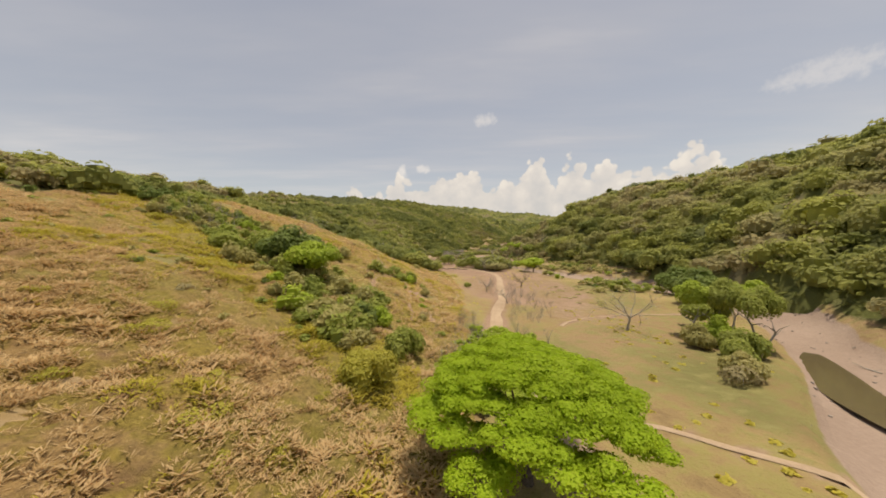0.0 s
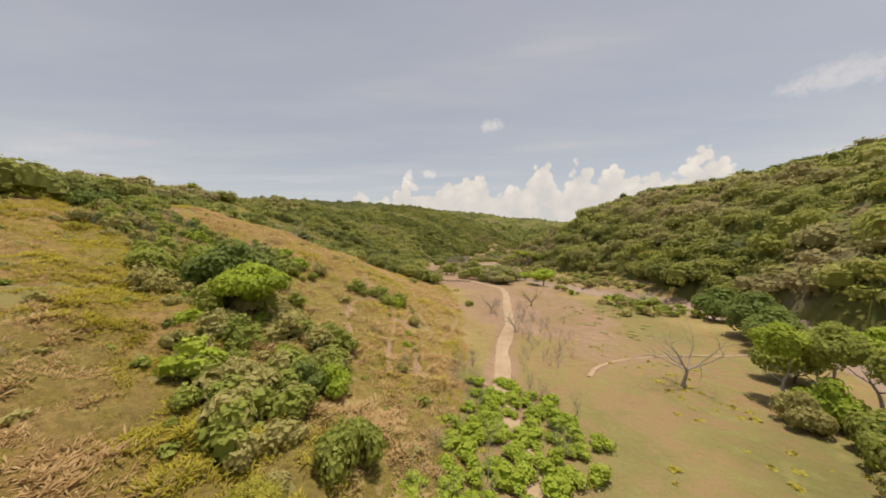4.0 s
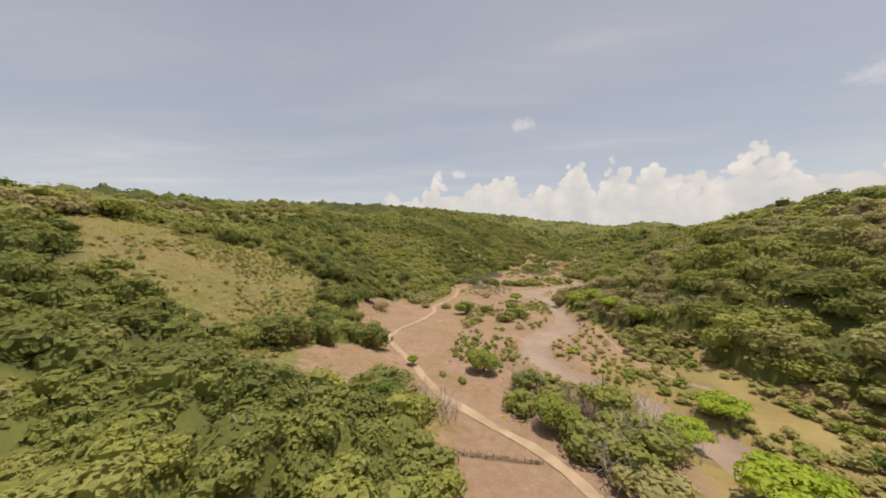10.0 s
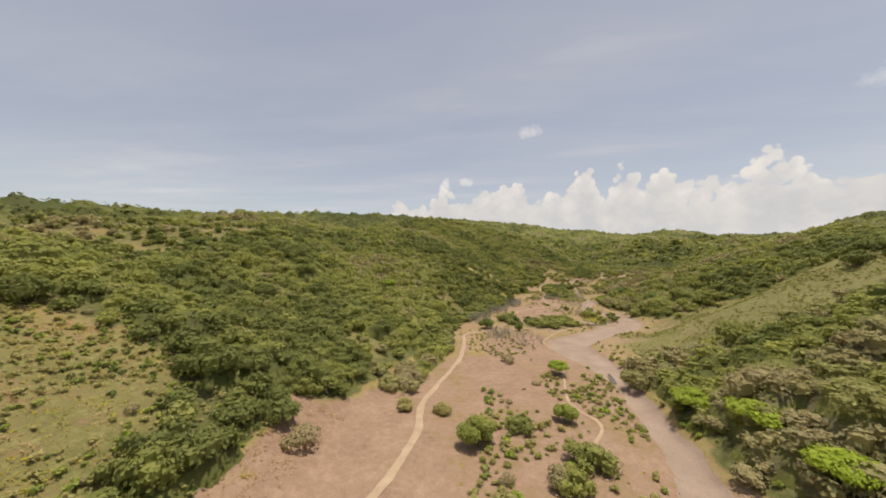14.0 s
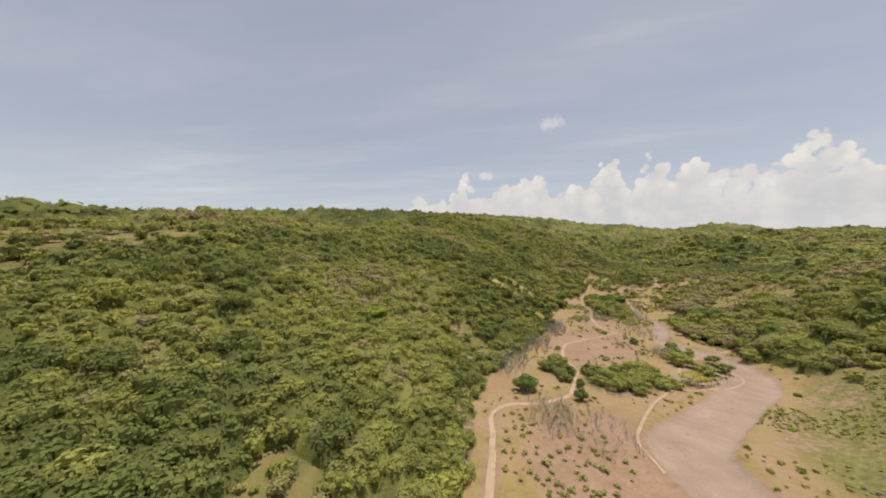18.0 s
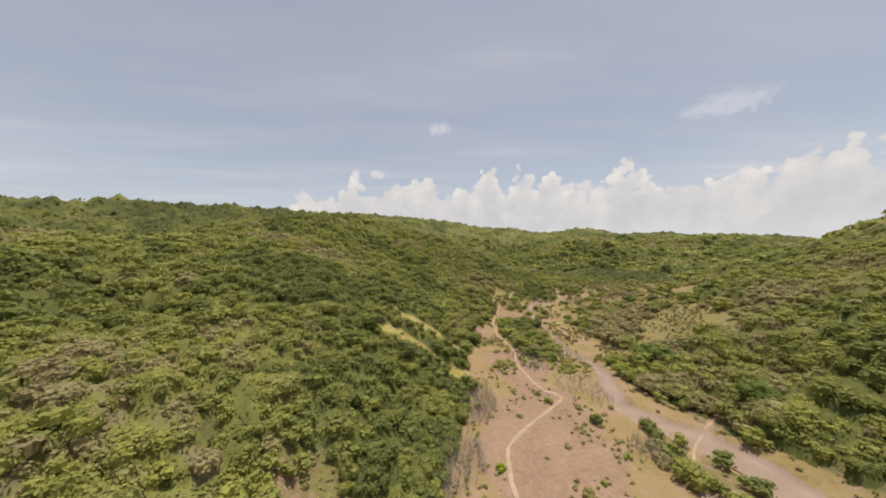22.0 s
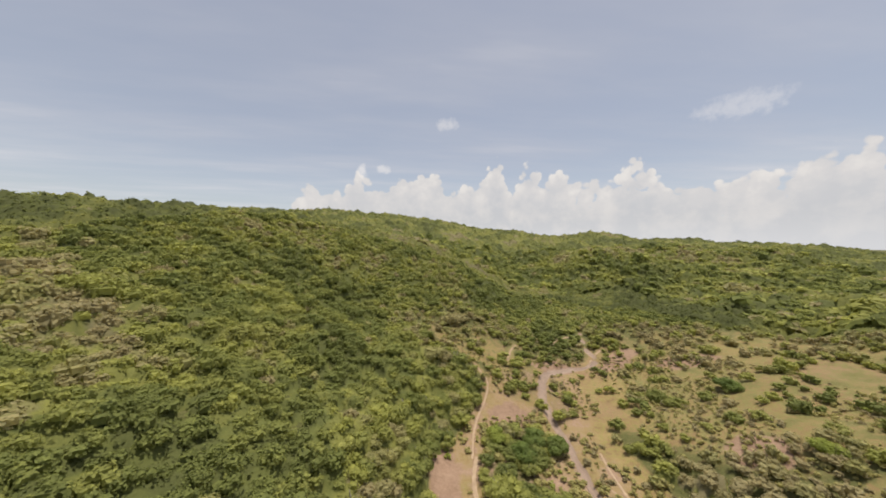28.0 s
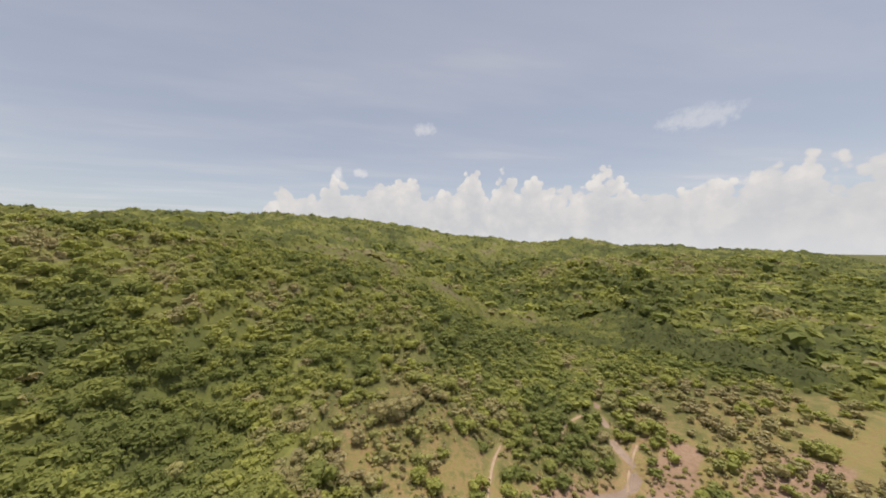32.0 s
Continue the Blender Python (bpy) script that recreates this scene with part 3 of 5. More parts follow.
def grass_zone(x, y):
    """Where slopes carry grass instead of trees."""
    open_ = most(blob(x, y, -40, 26, 58, 42), blob(x, y, -38, 80, 46, 27, 8), blob(x, y, -10, 108, 20, 16), blob(x, y, -97, 190, 46, 40, -25), 0.6 * blob(x, y, -60, 205, 24, 36, -10),
                 blob(x, y, -75, 5, 45, 40), blob(x, y, -40, 150, 14, 12))
    open_ = most(open_, strip(x, y, STRIP_A, 6.0, 3.0), strip(x, y, STRIP_B, 6.0, 3.0))
    return open_


def thin_zone(x, y):
    """Where the wood thins out to scrub."""
    return most(blob(x, y, 112, 340, 60, 58, -10), 0.8 * blob(x, y, -64, 292, 9, 12, 20), 0.85 * blob(x, y, -47, 411, 15, 11, -30), 1.0 * blob(x, y, 152, 516, 34, 30), 0.9 * blob(x, y, 205, 640, 105, 80, 20), 0.75 * blob(x, y, 72, 690, 46, 46, 30), 0.7 * blob(x, y, -235, 335, 70, 70))


def tall_zone(x, y):
    """Where old broad trees stand among the scrub."""
    return most(smooth((x - 52) / 16) * smooth((250 - y) / 60), 0.8 * blob(x, y, 130, 480, 50, 60), 0.6 * blob(x, y, -75, 640, 60, 70))


def wood(x, y):
    """How closely trees stand, 0 to 1."""
    lo, ro = side_of(x, y)
    d = smooth((np.maximum(lo + 7 * smooth((y - 290) / 30) + 4 * smooth((y - 380) / 20) * smooth((500 - y) / 20), ro) - 1) / 9)
    d = d * (1 - 0.96 * grass_zone(x, y)) * (1 - 0.88 * thin_zone(x, y))
    d = most(d, blob(x, y, -42, 126, 34, 13, 20) * 1.0, 0.4 * blob(x, y, 4, 240, 8, 14),
             0.95 * blob(x, y, 56, 262, 18, 55, -4), 0.95 * strip(x, y, [(-41, 262), (-40, 290), (-36, 320), (-37, 345)], 4.5, 4.0), 0.9 * strip(x, y, [(-46, 178), (-57, 198), (-63, 222), (-58, 250)], 5.0, 4.0), 0.55 * blob(x, y, 22, 395, 26, 22), 0.45 * blob(x, y, 70, 420, 10, 30), 0.7 * blob(x, y, 103, 470, 14, 38), 0.55 * blob(x, y, 62, 560, 18, 40),
             0.8 * blob(x, y, 74, 596, 14, 12), 0.4 * blob(x, y, 95, 640, 22, 26), 0.5 * blob(x, y, 14, 150, 7, 16, 30))
    d = most(d, 0.85 * smooth((y - 610) / 110) * (1 - 0.5 * thin_zone(x, y)))
    clear = most(strip(x, y, ROAD, 3.0, 3.0), strip(x, y, FOOTPATH, 2.0, 2.0), smooth((2.0 - near_curve(x, y, RIVER)) / 3), smooth((1.0 - near_curve(x, y, BROOK)) / 2))
    clear = most(clear, blob(x, y, -40, 228, 19, 34, 5), blob(x, y, -7, 292, 17, 28, 12), blob(x, y, 22, 440, 22, 36, -20), blob(x, y, 40, 505, 16, 34), blob(x, y, 72, 618, 9, 6), blob(x, y, 34, 580, 6, 14), blob(x, y, -54, 111, 6, 5), blob(x, y, -32, 163, 15, 17, 20))
    for p in SIDE_PATHS:
        clear = most(clear, strip(x, y, p, 1.2, 1.5))
    return d * (1 - clear)


# ---- the ground: one sheet to the horizon ----
def mesh_object(name, verts, faces, mat, smooth_shade=False):
    """A mesh object from arrays of corners and four-cornered faces."""
    me = bpy.data.meshes.new(name)
    v, f = np.asarray(verts, np.float32), np.asarray(faces, np.int32)
    me.vertices.add(len(v))
    me.vertices.foreach_set("co", v.ravel())
    me.loops.add(f.size)
    me.loops.foreach_set("vertex_index", f.ravel())
    me.polygons.add(len(f))
    me.polygons.foreach_set("loop_start", np.arange(len(f), dtype=np.int32) * f.shape[1])
    me.polygons.foreach_set("use_smooth", np.full(len(f), smooth_shade))
    me.materials.append(mat)
    me.update(calc_edges=True)
    return new(name, me)


def lines(parts):
    return np.unique(np.concatenate([np.arange(a, b + 1e-6, s) for a, b, s in parts]))


gx = lines(((-4700, -1500, 400), (-1500, -700, 100), (-700, -330, 18), (-330, -100, 5), (-100, 130, 1.9), (130, 280, 4), (280, 800, 14), (800, 1500, 60), (1500, 4700, 400)))
gy = lines(((-900, -200, 100), (-200, -30, 10), (-30, 560, 1.9), (560, 800, 2.5), (800, 1100, 8), (1100, 1900, 25), (1900, 2400, 100), (2400, 4700, 400)))
X, Y = np.meshgrid(gx, gy)
Z = height(X, Y)
nx, ny = len(gx), len(gy)
idx = np.arange(nx * ny).reshape(ny, nx)
quads = np.stack([idx[:-1, :-1], idx[:-1, 1:], idx[1:, 1:], idx[1:, :-1]], -1).reshape(-1, 4)
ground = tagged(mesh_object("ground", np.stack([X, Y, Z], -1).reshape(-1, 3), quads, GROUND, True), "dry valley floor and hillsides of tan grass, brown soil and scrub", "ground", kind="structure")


def lie(x, y):
    """The height of the built sheet itself."""
    i, j = np.clip(np.searchsorted(gx, x) - 1, 0, nx - 2), np.clip(np.searchsorted(gy, y) - 1, 0, ny - 2)
    u, v = (x - gx[i]) / (gx[i + 1] - gx[i]), (y - gy[j]) / (gy[j + 1] - gy[j])
    return (Z[j, i] * (1 - u) + Z[j, i + 1] * u) * (1 - v) + (Z[j + 1, i] * (1 - u) + Z[j + 1, i + 1] * u) * v


xf, yf = X.ravel(), Y.ravel()
lo_, ro_ = side_of(xf, yf)
flat_ = smooth((4 - np.maximum(lo_, ro_)) / 8)
wood_ = wood(xf, yf)
paths_ = most(*[strip(xf, yf, p, 0.7, 1.6) for p in SIDE_PATHS])
zones = {
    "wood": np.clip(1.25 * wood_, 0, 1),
    "green": most((0.75 - 0.35 * smooth((yf - 460) / 40)) * thin_zone(xf, yf), 0.85 * strip(xf, yf, BAND, 3.5, 4.0), 0.6 * blob(xf, yf, -24, 56, 40, 12, -25), 0.45 * blob(xf, yf, 5, 38, 8, 20, -8), 0.5 * blob(xf, yf, 32, 84, 18, 26, -15), 0.55 * blob(xf, yf, -40, 96, 40, 12), 0.55 * blob(xf, yf, 26, 30, 8, 14), 0.44 * blob(xf, yf, 25, 46, 20, 34),
                  0.62 * blob(xf, yf, -46, 150, 24, 14), 0.5 * blob(xf, yf, 6, 235, 18, 66, 8), 0.55 * blob(xf, yf, 42, 190, 12, 34), 0.62 * blob(xf, yf, -95, 185, 60, 50), 0.6 * smooth((yf - 600) / 100) * flat_, 0.5 * smooth((np.maximum(lo_, ro_) - 10) / 20)),
    "soil": most(0.92 * blob(xf, yf, -40, 228, 19, 34, 5, 0.25), 0.8 * blob(xf, yf, -8, 292, 15, 26, 12, 0.3), 0.9 * blob(xf, yf, 26, 448, 26, 46, -22, 0.3), 0.85 * blob(xf, yf, 40, 515, 16, 30, 0, 0.3),
                 0.66 * blob(xf, yf, 0, 190, 30, 36, 0), 0.62 * flat_ * smooth((yf - 165) / 30) * smooth((330 - yf) / 30), 0.62 * blob(xf, yf, -32, 163, 16, 18, 20), 0.72 * blob(xf, yf, 8, 145, 24, 22, 30), 0.6 * blob(xf, yf, 20, 100, 18, 44), 0.7 * blob(xf, yf, 14, 330, 34, 30), 0.75 * blob(xf, yf, 34, 580, 7, 16),
                 0.95 * blob(xf, yf, 72, 618, 11, 7), 0.95 * blob(xf, yf, 116, 664, 14, 8), 0.8 * blob(xf, yf, 150, 566, 12, 10), 0.8 * blob(xf, yf, 205, 655, 22, 9), 0.75 * blob(xf, yf, -14, 58, 9, 22, 20),
                 0.75 * blob(xf, yf, 165, 668, 24, 8, 30), 0.42 * blob(xf, yf, 80, 400, 30, 60), 0.46 * flat_ * smooth((yf - 290) / 40) * smooth((700 - yf) / 60), 0.6 * blob(xf, yf, -58, 412, 12, 6, -20), 0.5 * blob(xf, yf, -24, 8, 16, 14), 0.85 * paths_, 0.8 * strip(xf, yf, ROAD, 2.2, 3.5), 0.7 * strip(xf, yf, FOOTPATH, 1.4, 2.5)),
    "sand": most(smooth((0.8 - near_curve(xf, yf, RIVER)) / 1.6), smooth((0.6 - near_curve(xf, yf, BROOK)) / 1.4), 0.9 * blob(xf, yf, 62, 402, 14, 12, 40, 0.3), 0.9 * blob(xf, yf, 33, 13, 6, 9)),
    "pale": most(strip(xf, yf, STRIP_A, 3.5, 3.0), strip(xf, yf, STRIP_B, 3.5, 3.0)) * smooth((-14 - xf + 34) / 20),
}
for key, value in zones.items():
    layer = ground.data.attributes.new(key, "FLOAT", "POINT")
    layer.data.foreach_set("value", np.asarray(value, np.float32))


def ribbon(name, points, half, mat, label, category, lift=0.09, ruts=True, seed=0, step=1.2):
    """A worn way laid on the ground, with uneven edges and two shallow wheel ruts."""
    rng = np.random.default_rng(seed)
    c = curve_points(points, step)[:, :2]
    d = np.gradient(c, axis=0)
    d /= np.linalg.norm(d, axis=1)[:, None] + 1e-9
    n = np.stack([d[:, 1], -d[:, 0]], 1)
    fr = np.array([-1.0, -0.72, -0.5, -0.2, 0.2, 0.5, 0.72, 1.0]) if ruts else np.array([-1.0, -0.4, 0.4, 1.0])
    dips = np.array([-0.07, 0.0, -0.035, 0.02, 0.02, -0.035, 0.0, -0.07]) if ruts else np.array([-0.07, 0.0, 0.0, -0.07])
    k = len(c)
    jit = np.convolve(rng.normal(0, 1, k + 8), np.ones(5) / 5, "same")[4:-4]
    jit2 = np.convolve(rng.normal(0, 1, k + 8), np.ones(5) / 5, "same")[4:-4]
    w = np.full(k, half)
    px = np.empty((k, len(fr), 2))
    for i, f in enumerate(fr):
        ww = w * f * (1 + (0.34 * (jit if f < 0 else jit2) if abs(f) > 0.6 else 0))
        px[:, i] = c + n * ww[:, None]
    z = height(px[..., 0], px[..., 1], False) + lift + dips[None] 
    m = len(fr)
    ids = np.arange(k * m).reshape(k, m)
    q = np.stack([ids[:-1, :-1], ids[:-1, 1:], ids[1:, 1:], ids[1:, :-1]], -1).reshape(-1, 4)
    return tagged(mesh_object(name, np.concatenate([px, z[..., None]], -1).reshape(-1, 3), q, mat, True), label, category, kind="structure")


ribbon("road", ROAD, 0.98, TRACK, "pale dusty dirt track winding along the dry valley floor", "dirt road", 0.16, True, 1)
ribbon("path", FOOTPATH, 0.75, TRACK, "narrow pale footpath across bare brown ground", "path", 0.14, False, 2)
for k, p in enumerate(SIDE_PATHS):
    ribbon("path", p, 0.28 if k in (0, len(SIDE_PATHS) - 1) else 0.45, WORN if k in (1, 2) else TRACK, "thin trodden earth path through dry grass and scrub", "path", 0.13, False, 10 + k)
# trodden cattle trails on the dry spur
TRAILS = [[(-3, 46), (-4.5, 54), (-3, 62), (-6, 70), (-5, 78)], [(-6, 44), (-8, 54), (-9, 62), (-12, 70)], [(-2, 58), (0, 68), (1, 78), (-2, 88)], [(-7, 78), (-11, 88), (-18, 95)], [(-12, 50), (-16, 60), (-15, 70), (-20, 80)]]
for k, p in enumerate(TRAILS):
    ribbon("path", p, 0.09, WORN, "thin eroded cattle trail worn into the dry hillside", "path", 0.12, False, 40 + k)


# ---- leaves, crowns and trunks ----
def cube_ball(c, r):
    """A small eight-cornered ball, the dark heart of a clump."""
    k = np.array([(x, y, z) for x in (-1, 1) for y in (-1, 1) for z in (-1, 1)], float) * 0.6
    f = np.array([(0, 1, 3, 2), (4, 6, 7, 5), (0, 4, 5, 1), (2, 3, 7, 6), (0, 2, 6, 4), (1, 5, 7, 3)])
    return c + k * r, f


def crown(seed, lobes, cards, card, flat=0.75, spread=0.62, lobe=0.5, heart=0.85, low=-0.35, up=0.25):
    """A crown of about one metre radius round the origin: leaf sprays over several lobes, with gaps and an uneven outline."""
    rng = np.random.default_rng(seed)
    cs, rs = [], []
    for i in range(lobes):
        a, q = rng.uniform(0, 2 * math.pi), math.sqrt(rng.uniform(0, 1)) * spread
        if i == 0:
            q = 0
        cs.append((q * math.cos(a), q * math.sin(a), rng.uniform(-0.3, 0.5) * (1 - q) * flat + (0.12 if i == 0 else 0)))
        rs.append(lobe * rng.uniform(0.7, 1.15))
    cs, rs = np.array(cs), np.array(rs)
    V, F, count = [], [], 0
    if heart:
        for c, r in zip(cs, rs):
            v, f = cube_ball(np.zeros(3), r * heart)
            v = v * (1, 1, flat) + c
            V.append(v), F.append(f + count)
            count += len(v)
    made = 0
    while made < cards:
        n = 2 * (cards - made) + 20
        k = rng.integers(0, lobes, n)
        d = rng.normal(0, 1, (n, 3))
        d[:, 2] += up
        d /= np.linalg.norm(d, axis=1)[:, None]
        p = cs[k] + d * rs[k][:, None] * (0.94 + 0.24 * rng.uniform(0, 1, (n, 1)) ** 2) * (1, 1, flat)
        gap = np.linalg.norm((p[:, None] - cs[None]) / (1, 1, flat), axis=2) / rs[None]
        ok = (gap.min(1) > 0.92) & (p[:, 2] > low)
        p, d = p[ok][: cards - made], d[ok][: cards - made]
        m = len(p)
        nn = d + rng.normal(0, 0.26, (m, 3)) + (0, 0, 0.3)
        nn /= np.linalg.norm(nn, axis=1)[:, None]
        t = np.cross(nn, rng.normal(0, 1, (m, 3)))
        t /= np.linalg.norm(t, axis=1)[:, None] + 1e-9
        b = np.cross(nn, t)
        s = card * rng.uniform(0.6, 1.35, (m, 1))
        w = s * rng.uniform(0.45, 0.9, (m, 1))
        q = np.stack([p - t * s, p - b * w + nn * s * 0.25, p + t * s * 0.9 - nn * s * 0.15, p + b * w], 1)
        V.append(q.reshape(-1, 3)), F.append(np.arange(4 * m).reshape(m, 4) + count)
        count += 4 * m
        made += m
    return np.concatenate(V), np.concatenate(F)


def tubes(limbs, sides=6):
    """Tapered limbs from (start, end, start radius, end radius)."""
    V, F, count = [], [], 0
    for a, b, ra, rb in limbs:
        a, b = np.asarray(a, float), np.asarray(b, float)
        d = (b - a) / (np.linalg.norm(b - a) + 1e-9)
        u = np.cross(d, (0.3, 0.9, 0.2) if abs(d[2]) > 0.8 else (0, 0, 1.0))
        u /= np.linalg.norm(u)
        w = np.cross(d, u)
        ang = np.arange(sides) * 2 * math.pi / sides
        ring = np.cos(ang)[:, None] * u + np.sin(ang)[:, None] * w
        V += [a + ring * ra, b + ring * rb]
        i = np.arange(sides)
        F.append(np.stack([i, (i + 1) % sides, (i + 1) % sides + sides, i + sides], 1) + count)
        count += 2 * sides
    return np.concatenate(V), np.concatenate(F)


def limbs_of(rng, tall, girth, lean=0.1, splits=5, rise=0.45, depth=2, reach=0.55):
    """A bent trunk that forks into limbs and twigs."""
    out = []
    p, d, r = np.zeros(3) - (0, 0, 0.4), np.array([rng.normal(0, lean), rng.normal(0, lean), 1.0]), girth
    knots = []
    steps = 5
    for i in range(steps):
        d = d + rng.normal(0, 0.12, 3) * (1, 1, 0.2)
        q = p + d / np.linalg.norm(d) * tall * rise / steps * (1.6 if i == 0 else 1)
        out.append((p, q, r, r * 0.87))
        p, r = q, r * 0.87
        knots.append((p, r))

    def grow(p, d, r, length, level):
        q = p
        for i in range(3):
            d = d + rng.normal(0, 0.2, 3)
            d /= np.linalg.norm(d)
            e = q + d * length / 3
            out.append((q, e, r, r * 0.78))
            q, r = e, r * 0.78
            if level > 0:
                for _ in range(2 if i == 2 else 1):
                    s = d + rng.normal(0, 0.65, 3) + (0, 0, 0.1)
                    grow(q, s / np.linalg.norm(s), r * 0.7, length * 0.55, level - 1)

    for i in range(splits):
        a = 2 * math.pi * (i + rng.uniform(-0.3, 0.3)) / splits
        q, rr = knots[min(steps - 1, steps - 1 - (i % 3) // 2)]
        s = np.array([math.cos(a) * 0.85, math.sin(a) * 0.85, rng.uniform(0.4, 1.0)])
        grow(q, s / np.linalg.norm(s), rr * 0.62, tall * reach, depth - 1)
    return out


def part(name, verts, faces, mat, parent, label=""):
    ob = mesh_object(name, verts, faces, mat)
    ob.parent = parent
    return tagged(ob, label)


# ---- woods: closed scrub forest over the slopes ----
def scatter(x0, x1, y0, y1, gap, seed):
    rng = np.random.default_rng(seed)
    x, y = np.meshgrid(np.arange(x0, x1, gap), np.arange(y0, y1, gap))
    x, y = x.ravel() + rng.uniform(-0.5, 0.5, x.size) * gap, y.ravel() + rng.uniform(-0.5, 0.5, y.size) * gap
    return x, y, rng


# the middle of the flown stretch of the valley, as a plan line
AXIS = [(0, -20), (0, 60), (-3, 130), (-12, 190), (-24, 290), (-18, 350), (0, 400), (22, 465), (46, 535), (62, 600)]
mid_c = [crown(120 + i, 5, 80, 0.2, 0.75, low=-0.45, up=0.4) for i in range(8)]
cheap_c = [crown(150 + i, 4, 26, 0.28, 0.7, low=-0.3, up=0.5) for i in range(6)]
far_c = [crown(140 + i, 4, 50, 0.25, 0.75, low=-0.35, up=0.5) for i in range(6)]
WOODS = {"dark": LEAF_DARK, "mid": LEAF_MID, "bright": LEAF_BRIGHT, "olive": LEAF_OLIVE, "dry": LEAF_DRY}
heap = {k: [[], [], 0] for k in WOODS}


def sow(templates, x, y, z, r, tall, spin, which, store):
    for i, (v, f) in enumerate(templates):
        pick = which == i
        if not pick.any():
            continue
        c, s = np.cos(spin[pick])[:, None], np.sin(spin[pick])[:, None]
        rr = r[pick][:, None]
        px = (v[None, :, 0] * c - v[None, :, 1] * s) * rr + x[pick][:, None]
        py = (v[None, :, 0] * s + v[None, :, 1] * c) * rr + y[pick][:, None]
        pz = v[None, :, 2] * tall[pick][:, None] + z[pick][:, None]
        verts = np.stack([px, py, pz], -1).reshape(-1, 3)
        n = int(pick.sum())
        faces = (f[None] + (np.arange(n) * len(v))[:, None, None]).reshape(-1, 4) + store[2]
        store[0].append(verts.astype(np.float32)), store[1].append(faces.astype(np.int32))
        store[2] += len(verts)


def plant(x, y, rng, templates, size, tops=None, squat=1.0):
    z = height(x, y, False)
    n = len(x)
    tone = vnoise(x, y, 60, 11) * 0.5 + vnoise(x, y, 17, 12) * 0.35 + rng.normal(0, 0.42, n)
    thin = thin_zone(x, y)
    dryness = vnoise(x, y, 45, 13) * 0.5 + rng.normal(0, 0.45, n) + 0.5 * thin + (tops or 0.0)
    kind = np.where(dryness > 1.7, "dry", np.where(dryness > 0.6, "olive", np.where(tone < -0.62, "dark", np.where(tone < 0.62, "mid", "bright"))))
    r = size * rng.uniform(0.4, 1.45, n) * (1 - 0.25 * thin)
    r = np.where(rng.uniform(0, 1, n) < 0.06, r * 1.5, r)
    tall = r * rng.uniform(0.85, 1.25, n) * squat
    spin, which = rng.uniform(0, 2 * math.pi, n), rng.integers(0, len(templates), n)
    for k in WOODS:
        pick = kind == k
        if pick.any():
            sow(templates, x[pick], y[pick], z[pick] + 0.55 * tall[pick], r[pick], tall[pick], spin[pick], which[pick], heap[k])



def away(x, y):
    """The distance in plan from the flown line."""
    best = np.full(x.shape, 1e9)
    for (ax, ay), (bx, by) in zip(AXIS[:-1], AXIS[1:]):
        t = np.clip(((x - ax) * (bx - ax) + (y - ay) * (by - ay)) / ((bx - ax) ** 2 + (by - ay) ** 2), 0, 1)
        best = np.minimum(best, np.hypot(x - ax - t * (bx - ax), y - ay - t * (by - ay)))
    return best


